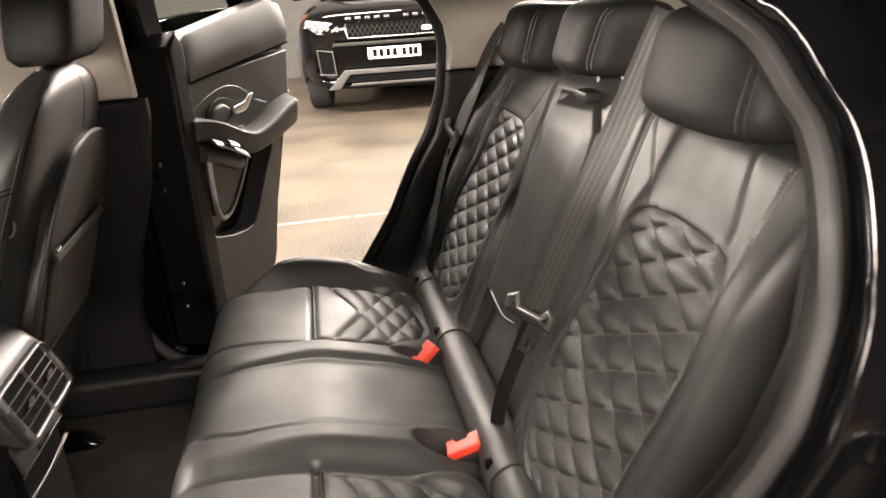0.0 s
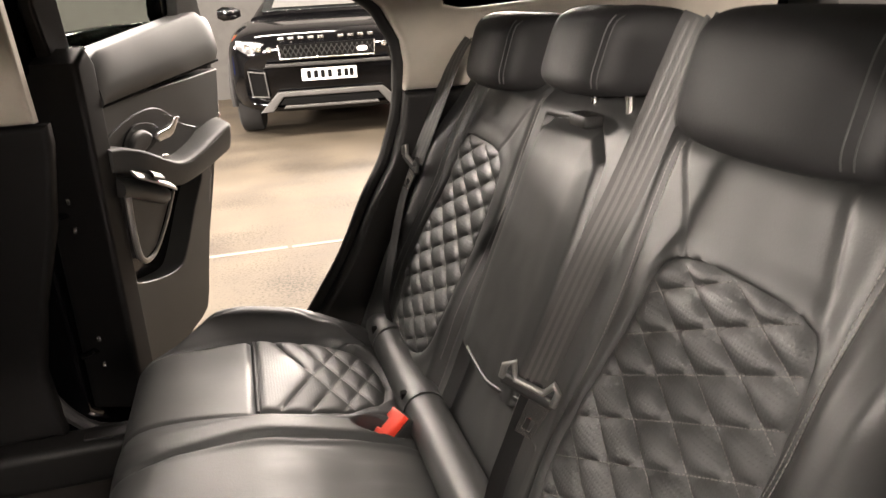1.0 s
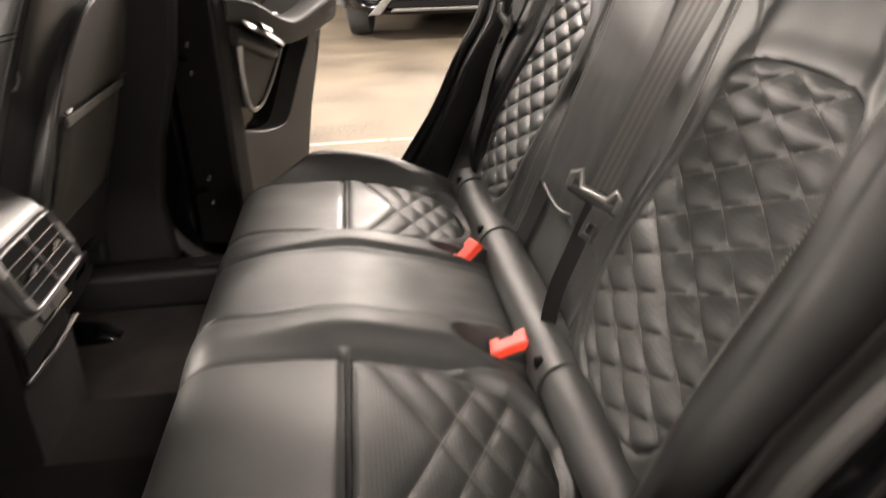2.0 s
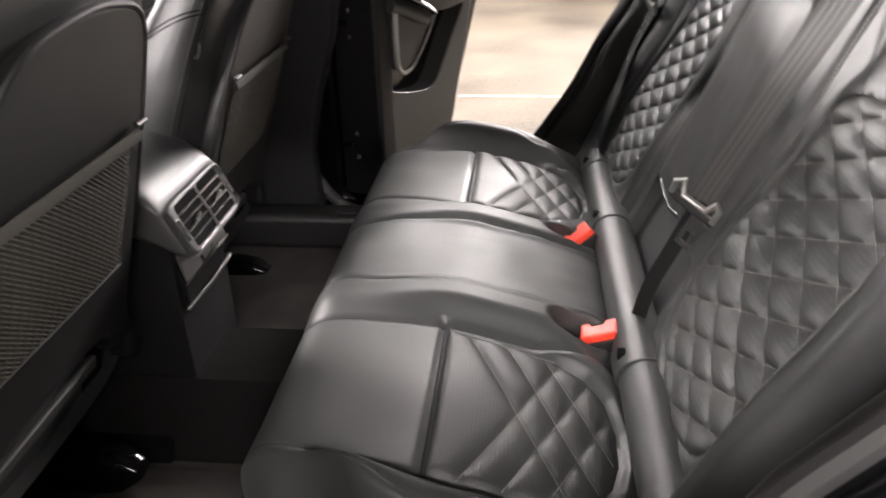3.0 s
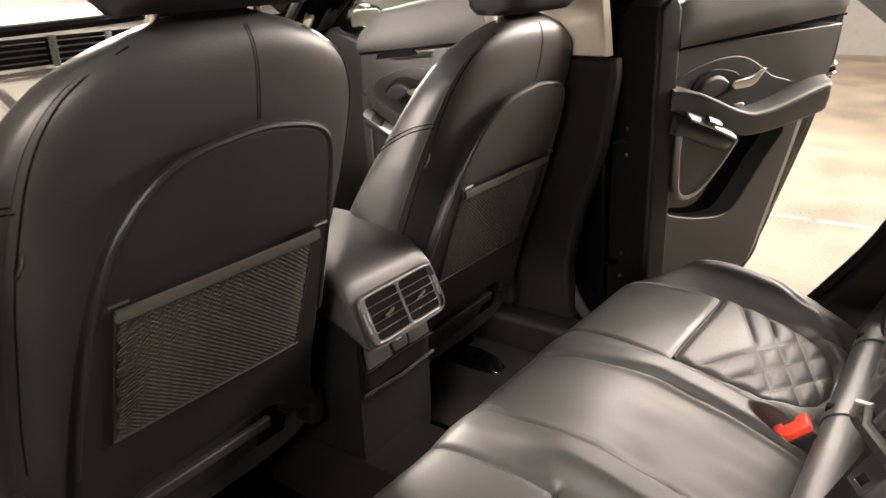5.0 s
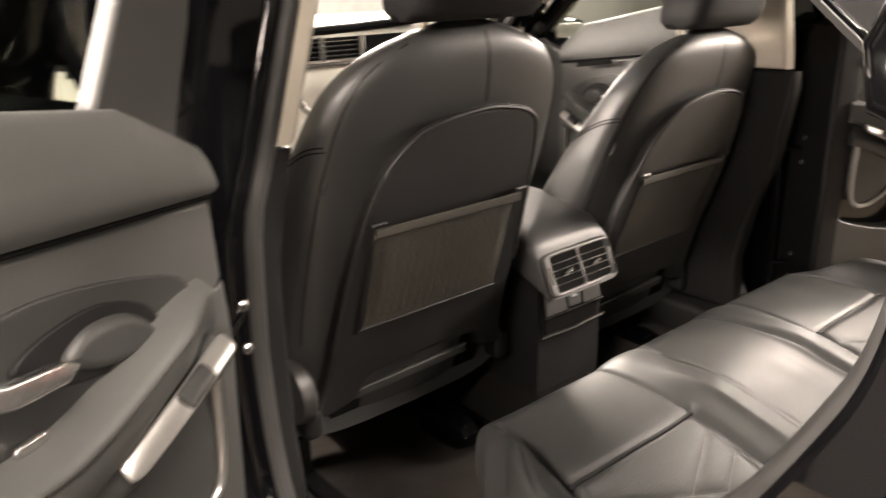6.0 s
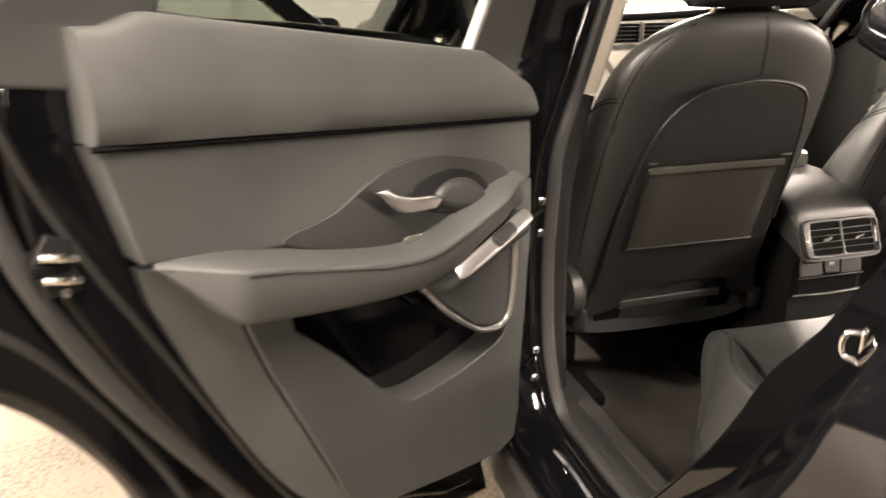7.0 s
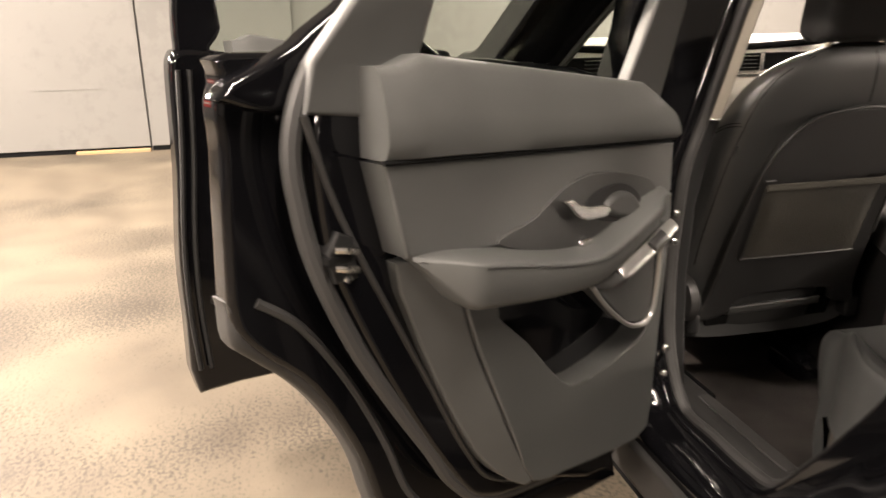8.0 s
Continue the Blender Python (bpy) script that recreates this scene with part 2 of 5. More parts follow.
def loft(rings, cap=True, bm=None):
    """Skin over closed rings of equal count."""
    bm = bm or bmesh.new()
    vs = [[bm.verts.new(p) for p in r] for r in rings]
    n = len(vs[0])
    for a, b in zip(vs, vs[1:]):
        for j in range(n):
            bm.faces.new((a[j], a[(j + 1) % n], b[(j + 1) % n], b[j]))
    if cap:
        bm.faces.new(vs[0][::-1])
        bm.faces.new(vs[-1])
    return bm


def grid(fn, us, vs, bm=None):
    """A surface fn(u, v) over two lists of parameters."""
    bm = bm or bmesh.new()
    rows = [[bm.verts.new(fn(u, v)) for v in vs] for u in us]
    for a, b in zip(rows, rows[1:]):
        for j in range(len(vs) - 1):
            bm.faces.new((a[j], a[j + 1], b[j + 1], b[j]))
    return bm


def steps(a, b, n):
    return [a + (b - a) * i / n for i in range(n + 1)]


def ease(a, b, x):
    t = min(1, max(0, (x - a) / (b - a)))
    return t * t * (3 - 2 * t)


def inside(poly, x, y):
    """Signed distance to a convex-ish outline, positive inside."""
    best, hit, k = 9.0, False, len(poly)
    for i in range(k):
        (x0, y0), (x1, y1) = poly[i], poly[(i + 1) % k]
        dx, dy = x1 - x0, y1 - y0
        t = min(1, max(0, ((x - x0) * dx + (y - y0) * dy) / (dx * dx + dy * dy)))
        best = min(best, math.hypot(x - x0 - t * dx, y - y0 - t * dy))
        if (y0 > y) != (y1 > y) and x < (x1 - x0) * (y - y0) / (y1 - y0) + x0:
            hit = not hit
    return best if hit else -best


def superell(cx, cy, a, b, n=32, p=4.0):
    out = []
    for i in range(n):
        t = 2 * math.pi * i / n
        c, s = math.cos(t), math.sin(t)
        out.append((cx + a * math.copysign(abs(c) ** (2 / p), c), cy + b * math.copysign(abs(s) ** (2 / p), s)))
    return out


def lathe(profile, n=24, bm=None, m=None):
    """Profile of (radius, height) turned about z."""
    rings = [[Vector((r * math.cos(2 * math.pi * j / n), r * math.sin(2 * math.pi * j / n), z)) for j in range(n)] for r, z in profile]
    if m is not None:
        rings = [[m @ p for p in r] for r in rings]
    return loft(rings, bm=bm)


# ---- the hall ----
FLOOR = setting("floor", boxed((-7.3, -9.3, -0.2), (9.3, 10.5, 0.0)), CONCRETE, "warm beige painted concrete hall floor with stains and joints", "floor")
for k in range(34):
    part("floor_joint", boxed((-7.2 + 0.47 * k, 3.155 + 0.006 * math.sin(k * 2.3), -0.002), (-6.76 + 0.47 * k + 0.02 * math.sin(k * 1.7), 3.195 + 0.006 * math.sin(k * 3.1), 0.0015)), JOINT, FLOOR)
setting("wall_front", boxed((-7.3, -9.3, 0.0), (-7.1, 10.5, 3.8)), WALL, "light grey painted hall wall with flat doors", "wall")
setting("wall_right", boxed((-7.1, 10.3, 0.0), (9.1, 10.5, 3.8)), WALL, "light grey painted hall wall", "wall")
setting("wall_left", boxed((-7.1, -9.3, 0.0), (9.1, -9.1, 3.8)), WALL, "light grey painted hall wall", "wall")
setting("wall_back", boxed((9.1, -9.3, 0.0), (9.3, 10.5, 3.8)), WALL, "light grey painted hall wall", "wall")
setting("ceiling", boxed((-7.3, -9.3, 3.8), (9.3, 10.5, 3.95)), WALL, "pale painted hall ceiling", "ceiling")

# flat double doors in the front wall: leaves with gap shade painted black below
for k, (y0, y1) in enumerate(((-4.16, -2.70), (-2.68, -1.20), (-6.2, -4.20))):
    d = tagged(to_object("door_%d" % (k + 1), boxed((-7.1, y0, 0.05), (-7.06, y1, 2.6), 0.004), WALL, 30), "flat grey painted steel door leaf", "door", kind="structure")
    part("door_gap", boxed((-7.1, y0, 0.0), (-7.075, y1, 0.048)), DARK, d, "black strip for the shade in the gap under the door leaf")
    part("push_rail", boxed((-7.06, y0 + 0.45, 0.635), (-7.054, y0 + 1.05, 0.643)), WALL, d)
tagged(to_object("threshold", boxed((-7.06, -3.4, 0.0), (-7.0, -2.7, 0.03), 0.004), DULL_YELLOW, 30), "worn ochre threshold strip", "threshold", kind="structure")

# ---- the car's shell ----
CAR = thing("car", pose(0, 0, 0), "black compact SUV with its doors open and a black leather cabin", "car")
# rear door opening, (x, z), from the foot of the B-pillar round
OPENING = [(-0.232, 0.444), (-0.10, 0.437), (0.02, 0.437), (0.11, 0.455), (0.20, 0.562), (0.30, 0.705), (0.343, 0.775), (0.395, 0.873), (0.462, 0.960), (0.503, 1.039), (0.521, 1.091),
           (0.525, 1.156), (0.518, 1.199), (0.503, 1.226), (0.482, 1.262), (0.451, 1.288), (0.36, 1.35), (0.20, 1.42), (0.0, 1.455), (-0.20, 1.455), (-0.29, 1.42), (-0.305, 1.35), (-0.307, 1.259), (-0.310, 1.056), (-0.332, 0.857), (-0.337, 0.717), (-0.312, 0.552)]
# the far side as it shows: a little further forward behind, the same below
OPENING_FAR = [(x - 0.05 * max(0.0, min(1.0, (z - 0.85) / 0.25)) * (1 if x > 0.2 else 0), z) for x, z in OPENING]
FRONT_OPENING = [(-0.56, 0.444), (-0.525, 0.55), (-0.515, 0.72), (-0.505, 0.86), (-0.485, 1.06), (-0.48, 1.26), (-0.49, 1.42), (-0.60, 1.46), (-0.85, 1.40), (-1.18, 1.15), (-1.32, 1.0), (-1.34, 0.7), (-1.30, 0.48), (-1.2, 0.437), (-0.7, 0.437)]
SIDE = [(-1.75, 0.28), (-1.75, 1.10), (-1.45, 1.22), (-0.98, 1.54), (-0.6, 1.63), (0.1, 1.65), (0.7, 1.60), (1.25, 1.44), (1.5, 1.0), (1.5, 0.45), (1.42, 0.45), (1.36, 0.68), (1.19, 0.87), (0.95, 0.93), (0.79, 0.90), (0.66, 0.82), (0.555, 0.66), (0.50, 0.45), (0.46, 0.30)]
# quarter glass behind the rear door
QUARTER = [(0.556, 1.264), (0.78, 1.264), (1.02, 1.272), (0.95, 1.36), (0.75, 1.425), (0.61, 1.395)]


def grow(pts, d):
    c = Vector((sum(p[0] for p in pts) / len(pts), sum(p[1] for p in pts) / len(pts)))
    return [c + (Vector(p[:2]) - c) * (1 + d / (Vector(p[:2]) - c).length) for p in pts]


def lean(z):
    return 0.30 * max(0.0, z - 1.0)


def leaned(bm, s, tuck=0.0):
    """The glasshouse leans inwards above the waist; the sill tucks in below it."""
    for v in bm.verts:
        v.co.y -= s * tuck * ease(0.62, 0.46, v.co.z) * max(0.0, min(1.0, (abs(v.co.y) - 0.722) / 0.13))
        v.co.y -= s * lean(v.co.z)
    return bm


def flared(pts, rear, front, cut):
    """An outline grown by one amount behind x = cut and by another before it."""
    c = Vector((sum(p[0] for p in pts) / len(pts), sum(p[1] for p in pts) / len(pts)))
    out = []
    for p in pts:
        d = Vector(p[:2]) - c
        grow_by = front + (rear - front) * ease(cut, cut + 0.3, p[0]) * (1 - 0.5 * ease(1.15, 1.35, p[1])) if rear > front else (rear if p[0] > cut else front)
        out.append(Vector(p[:2]) + d.normalized() * grow_by)
    return out


for s, side in ((-1, "left"), (1, "right")):
    gate = OPENING if s < 0 else OPENING_FAR
    back = 0.0 if s < 0 else -0.048
    hole, fhole = rounded(gate, 4), rounded(FRONT_OPENING, 4)
    hole2, fhole2 = rounded(flared(gate, 0.170, 0.025, 0.08), 4), rounded(flared(FRONT_OPENING, 0.02, 0.04, -0.7), 4)
    qhole = [tuple(p) for p in rounded(QUARTER, 4)][::-1]
    part("side_frame", leaned(sheet([rounded(SIDE, 4), hole[::-1], fhole[::-1], qhole], 0.03, 0.008, upright(s * 0.712)), s), PAINT, CAR, "black gloss door frame")
    part("outer_skin", leaned(sheet([rounded(SIDE, 4), hole2[::-1], fhole2[::-1], rounded(flared(QUARTER, 0.012, 0.012, 0.0), 4)[::-1]], 0.08, 0.022, upright(s * 0.868), 4), s, 0.10), PAINT, CAR, "black gloss body side")
    for h1, h2 in ((hole, hole2), (fhole, fhole2)):
        c = Vector((sum(p[0] for p in h1) / len(h1), sum(p[1] for p in h1) / len(h1)))
        rings = []
        for t in steps(0, 1, 6):
            rings.append([(p[0] + (q[0] - p[0]) * (0.30 + 0.70 * t ** 1.3), s * (0.722 + 0.13 * t), p[1] + (q[1] - p[1]) * (0.30 + 0.70 * t ** 1.3)) for p, q in zip(h1, h2)])
        part("door_jamb", leaned(loft(rings, cap=False), s, 0.075), PAINT, CAR, "black gloss door jamb")
    part("door_seal", leaned(tube(rounded([(x, s * 0.688, z) for x, z in gate], 5), 0.014, 10, True), s), RUBBER, CAR, "dark rubber seal round the rear door opening")
    part("door_seal", leaned(tube(rounded([(x, s * 0.688, z) for x, z in FRONT_OPENING], 5), 0.012, 8, True), s), RUBBER, CAR, "dark rubber seal round the front door opening")
    # lower B-pillar trim, and the pale upper one
    bl = [(-0.55, 0.46), (-0.30, 0.46), (-0.322, 0.60), (-0.33, 0.74), (-0.322, 0.90), (-0.302, 1.06), (-0.30, 1.10), (-0.49, 1.10), (-0.50, 0.9), (-0.52, 0.7)]
    bu = [(-0.30, 1.104), (-0.298, 1.26), (-0.297, 1.36), (-0.28, 1.46), (-0.49, 1.46), (-0.485, 1.26), (-0.49, 1.104)]
    if s > 0:  # the far pillar's trim stands further back
        bl = [(x + (0.10 * ease(0.50, 1.0, z) + 0.02 if x > -0.4 else 0.0), z) for x, z in bl]
        bu = [(x + (0.10 if x > -0.4 else 0.0), z) for x, z in bu]
    part("pillar_trim", leaned(sheet([bl], 0.05, 0.015, upright(s * 0.668), 3), s), BLACK_PLASTIC, CAR, "black plastic B-pillar trim")
    part("upper_pillar_trim", leaned(sheet([bu], 0.05, 0.012, upright(s * 0.668), 3), s), HEADLINER, CAR, "pale oyster upper B-pillar trim")
    # trim beside the rear backrest, pale quarter trim above it
    cl = [(0.12, 0.44), (0.20, 0.55), (0.305, 0.70), (0.35, 0.775), (0.40 + back * 0.1, 0.868), (0.468 + back * 0.4, 0.955), (0.508 + back * 0.74, 1.035), (0.527 + back, 1.10), (0.75, 1.10), (0.75, 0.44)]
    cu = [(0.527 + back, 1.104), (0.53 + back, 1.156), (0.522 + back, 1.202), (0.507 + back, 1.23), (0.486 + back, 1.266), (0.455 + back, 1.292), (0.36 + back, 1.354), (0.20, 1.424), (0.20, 1.50), (0.7, 1.52), (1.3, 1.40), (1.3, 1.104)]
    if s < 0:
        cu = [(x + 0.035 * (x < 0.56), z) for x, z in cu]
    part("wing_trim", leaned(sheet([cl], 0.05, 0.012, upright(s * 0.668), 3), s), HOOD_GREY, CAR, "dark grey plastic trim beside the backrest")
    part("quarter_trim", leaned(sheet([cu, [tuple(p) for p in rounded(QUARTER, 4)][::-1]], 0.05, 0.012, upright(s * 0.668), 3), s), HEADLINER, CAR, "pale oyster rear quarter trim")
    part("quarter_glass", leaned(sheet([[tuple(p) for p in rounded(flared(QUARTER, 0.01, 0.01, 0.0), 4)]], 0.004, 0.0, upright(s * 0.75)), s), TINT, CAR, "tinted quarter glass").visible_shadow = False
    part("sill_plate", sheet([superell(-0.085, s * 0.632, 0.16, 0.016, 32, 8)], 0.006, 0.002, Matrix.Translation((0, 0, 0.4575))), HOOD_GREY, CAR, "grey scuffed sill plate")
    part("sill_trim", sheet([[(-1.2, 0.36), (-1.2, 0.455), (0.12, 0.455), (0.12, 0.36)]], 0.09, 0.02, upright(s * 0.645), 3), PLASTIC, CAR, "dark grey scuffed plastic sill trim")
    # arch cladding
    arch = rounded([(1.41, 0.40), (1.36, 0.68), (1.19, 0.87), (0.95, 0.942), (0.80, 0.915), (0.692, 0.863), (0.622, 0.796), (0.565, 0.70), (0.515, 0.52), (0.49, 0.30), (0.40, 0.30), (0.44, 0.50), (0.525, 0.725), (0.611, 0.84), (0.735, 0.940), (0.95, 1.0), (1.24, 0.935), (1.43, 0.72), (1.48, 0.40)], 5)
    part("arch_cladding", sheet([arch], 0.05, 0.015, upright(s * 0.915), 3), CLADDING, CAR, "dark grey plastic wheel arch cladding")
    part("arch_cladding", sheet([rounded([(0.740, 0.962), (0.80, 1.0), (0.95, 1.035), (1.22, 0.97), (1.18, 0.87), (0.95, 0.925), (0.81, 0.895), (0.728, 0.868)], 3)], 0.05, 0.006, upright(s * 0.922), 2), CLADDING, CAR, "overlapping upper length of the arch cladding")
    bm = grid(lambda a, y: Vector((0.95 + 0.545 * math.cos(a), s * y, 0.37 + 0.535 * math.sin(a))), steps(-0.1, math.pi + 0.1, 28), steps(0.70, 0.90, 3))
    bmesh.ops.solidify(bm, geom=bm.faces, thickness=0.008)
    part("wheel_liner", bm, BLACK_PLASTIC, CAR, "black wheel arch liner")
    part("liner_wall", sheet([superell(0.95, 0.37, 0.56, 0.55, 40, 2)], 0.01, 0.0, upright(s * 0.702)), BLACK_PLASTIC, CAR, "black inner wall of the wheel arch")
    part("sill_cladding", sheet([rounded([(-1.6, 0.285), (-1.6, 0.365), (-0.3, 0.372), (0.36, 0.378), (0.44, 0.40), (0.43, 0.285)], 3)], 0.03, 0.010, upright(s * 0.812), 3), CLADDING, CAR, "grey plastic cladding along the sill")
    wheel = part("wheel", lathe([(0.19, -0.10), (0.30, -0.115), (0.345, -0.10), (0.36, -0.05), (0.36, 0.05), (0.345, 0.10), (0.30, 0.115), (0.19, 0.10)], 40, m=Matrix.Translation((0.95, s * 0.80, 0.36)) @ pose(0, 0, 0, 90)), TYRE, CAR, "black rubber tyre")
    part("rim", lathe([(0.02, -0.02), (0.20, -0.05), (0.235, -0.09), (0.235, 0.09), (0.20, 0.05), (0.02, 0.02)], 30, m=Matrix.Translation((0.95, s * 0.80, 0.36)) @ pose(0, 0, 0, 90)), CHROME, wheel, "alloy wheel rim")

part("floor_pan", boxed((-1.7, -0.70, 0.30), (0.35, 0.70, 0.345), 0.01), CARPET, CAR, "black carpeted cabin floor")
part("centre_tunnel", loft([[(x, y, z) for y, z in ((-0.15, 0.33), (-0.11, 0.43), (-0.07, 0.465), (0.09, 0.465), (0.13, 0.43), (0.17, 0.33))] for x in steps(-1.3, 0.0, 6)]), SHADED_TUNNEL_PILE, CAR, "carpeted tunnel")
part("underbody", boxed((-1.7, -0.80, 0.22), (1.5, 0.80, 0.298), 0.01), DARK, CAR)


def roof_at(x, y, lift):
    return Vector((x, y, 1.60 + lift - 0.05 * (y / 0.7) ** 2 - 0.045 * max(0, (x - 0.2) / 0.5) ** 2 * 0.5 - 0.10 * max(0, (-0.4 - x) / 0.5) ** 2))


bm = grid(lambda x, y: roof_at(x, y, 0.04), steps(-0.95, 1.2, 20), steps(-0.74, 0.74, 14))
bmesh.ops.solidify(bm, geom=bm.faces, thickness=0.02)
part("roof", bm, PAINT, CAR, "black gloss roof")
bm = grid(lambda x, y: roof_at(x, y, -0.03), steps(-0.93, 1.18, 20), steps(-0.69, 0.69, 14))
bmesh.ops.solidify(bm, geom=bm.faces, thickness=0.015)
part("headliner", bm, HEADLINER, CAR, "pale oyster headliner")
# tailgate: lower wall, frame and tinted glass
bm = sheet([[(-0.70, 0.35), (-0.70, 1.05), (-0.60, 1.50), (0.60, 1.50), (0.70, 1.05), (0.70, 0.35)], [(-0.56, 1.10), (-0.50, 1.42), (0.50, 1.42), (0.56, 1.10)]], 0.06, 0.015,
           Matrix.Translation((1.40, 0, 0)) @ Matrix(((0, -0.35, 1, 0.42), (1, 0, 0, 0), (0, 1, 0, 0), (0, 0, 0, 1))))
part("tailgate", bm, PLASTIC, CAR, "dark tailgate inner frame")
part("parcel_shelf", boxed((0.68, -0.64, 1.02), (1.36, 0.64, 1.05), 0.01), PLASTIC, CAR, "dark cloth parcel shelf")
# bulkhead, dashboard and windscreen surround
part("bulkhead", boxed((-1.72, -0.72, 0.30), (-1.62, 0.72, 1.0), 0.01), DARK, CAR)
rings = []
for y in steps(-0.70, 0.70, 14):
    rings.append([(-1.66, y, 0.62), (-1.36, y, 0.66), (-1.26, y, 0.80), (-1.22, y, 0.95), (-1.20, y, 1.10), (-1.195, y, 1.18), (-1.235, y, 1.215), (-1.45, y, 1.235), (-1.66, y, 1.20)])
DASH = part("dashboard", loft(rings), PALE_TRIM, CAR, "pale oyster dashboard", smooth=50)
part("vent_band", boxed((-1.20, -0.64, 1.125), (-1.186, 0.64, 1.183), 0.003), DARK, DASH, "black band of dashboard vents")
for y in (-0.50, -0.10, 0.03, 0.50):
    for k in range(4):
        part("louvre", boxed((-1.188, y - 0.055, 1.133 + 0.013 * k), (-1.178, y + 0.055, 1.136 + 0.013 * k), 0.001), CHROME if k == 3 else PLASTIC, DASH)
    part("vent_post", boxed((-1.19, y + 0.06, 1.122), (-1.174, y + 0.078, 1.186), 0.002), CHROME, DASH, "satin vent divider")
part("dash_strip", boxed((-1.20, -0.66, 1.106), (-1.178, 0.66, 1.118), 0.003), CHROME, DASH, "thin chrome dashboard strip")
part("dash_edge", tube(rounded([(-1.22, -0.66, 1.215), (-1.205, -0.30, 1.20), (-1.21, 0.10, 1.205), (-1.22, 0.66, 1.235)], 8, False), 0.012, 8), DARK, DASH, "dark dashboard edge")
for x0, y0, x1, y1 in ((-1.19, -0.16, -0.95, -0.10), (-1.19, 0.16, -0.95, 0.12)):
    part("console_rail", tube([(x0, y0, 1.08), ((x0 + x1) / 2, (y0 + y1) / 2, 0.97), (x1, y1, 0.86)], 0.016, 8), CHROME, DASH, "satin console rail")
part("bonnet", boxed((-2.55, -0.80, 0.62), (-1.66, 0.80, 1.06), 0.12, 5), PAINT, CAR, "black gloss bonnet")

# ---- rear bench ----
BENCH = thing("rear_bench_seat", pose(0.15, 0.02, 0.36), "black leather rear bench seat with diamond-quilted inserts", "car seat")
YC = 0.035
BACK_OUT = [tuple(p) for p in rounded([(-0.235, 1.018), (-0.29, 1.030), (-0.36, 1.031), (-0.425, 1.028), (-0.448, 1.005), (-0.458, 0.95), (-0.467, 0.86), (-0.467, 0.76), (-0.445, 0.69), (-0.38, 0.665), (-0.28, 0.668), (-0.215, 0.705), (-0.193, 0.775), (-0.196, 0.87), (-0.208, 0.96), (-0.213, 0.995)], 3)]
# cushion insert, (x, distance from the middle)
CUSH_OUT = [(0.121, 0.207), (0.20, 0.211), (0.265, 0.220), (0.308, 0.240), (0.332, 0.275), (0.344, 0.330), (0.342, 0.385), (0.330, 0.430), (0.305, 0.466), (0.265, 0.486), (0.20, 0.491), (0.121, 0.487)]
# quilting lattices: a node, the seams' slope, their pitch
BACK_NODE, BACK_SLOPE, BACK_PITCH = (0.938, 0.368), 0.451, 0.0445
CUSH_NODE, CUSH_SLOPE, CUSH_PITCH = (0.220, 0.350), 0.475, 0.0475
PROFILE = rounded([(-0.005, 0.30), (-0.045, 0.42), (-0.075, 0.53), (-0.090, 0.60), (-0.087, 0.650), (-0.062, 0.680), (-0.02, 0.690), (0.05, 0.688), (0.12, 0.680), (0.20, 0.661), (0.28, 0.636), (0.34, 0.613), (0.385, 0.57)], 18, closed=False)


def pillow(p, q, h, first=-99):
    """Height of a stuffed diamond whose seams lie at whole numbers of p and q, from the first one on."""
    p, q = (abs(math.sin(math.pi * v)) if v > first - 0.5 else 1.0 for v in (p, q))
    return h * (p * q) ** 0.52


def quilt(fn, depth, node, slope, pitch, span, sub=9):
    """A mesh along the seams' lattice: fn(a, b, p, q) gives its points, depth(a, b) how far inside the outline they lie."""
    bm = bmesh.new()
    made = {}

    def at(i, j):
        if (i, j) not in made:
            p, q = i / sub, j / sub
            made[i, j] = bm.verts.new(fn(node[0] + pitch * (p + q) / 2, node[1] + pitch * (q - p) / (2 * slope), p, q))
        return made[i, j]

    for i in range(span[0] * sub, span[1] * sub):
        for j in range(span[0] * sub, span[1] * sub):
            p, q = (i + 0.5) / sub, (j + 0.5) / sub
            if depth(node[0] + pitch * (p + q) / 2, node[1] + pitch * (q - p) / (2 * slope)) > -0.009:
                bm.faces.new((at(i, j), at(i + 1, j), at(i + 1, j + 1), at(i, j + 1)))
    return bm


def quilt_threads(fn, depth, node, slope, pitch, span, first, off):
    """Short threads sunk along both families of quilting seams."""
    bm = bmesh.new()
    for fam in (0, 1):
        for k in range(first, span[1] + 1):
            n = int((span[1] - span[0]) * pitch / slope / 0.0085)
            for i in range(n):
                ends = []
                for v in (i, i + 0.62):
                    r = span[0] + (span[1] - span[0]) * v / n
                    p, q = (k, r) if fam else (r, k)
                    a, b = node[0] + pitch * (p + q) / 2, node[1] + pitch * (q - p) / (2 * slope)
                    ends.append((a, b, p, q))
                if all(depth(e[0], e[1]) > 0.006 for e in ends):
                    tube([fn(*e) + off for e in ends], 0.0006, 4, bm=bm)
    return bm


def cushion_height(x):
    for p, q in zip(PROFILE, PROFILE[1:]):
        if p[1] > 0.55 and p[0] <= x <= q[0] and q[0] > p[0]:
            return p[1] + (q[1] - p[1]) * (x - p[0]) / (q[0] - p[0])
    return 0.65


def groove(d, depth, width):
    return -depth * math.exp(-(d / width) ** 2)


def cushion_depth(x, m):
    return inside(CUSH_OUT, x, m)


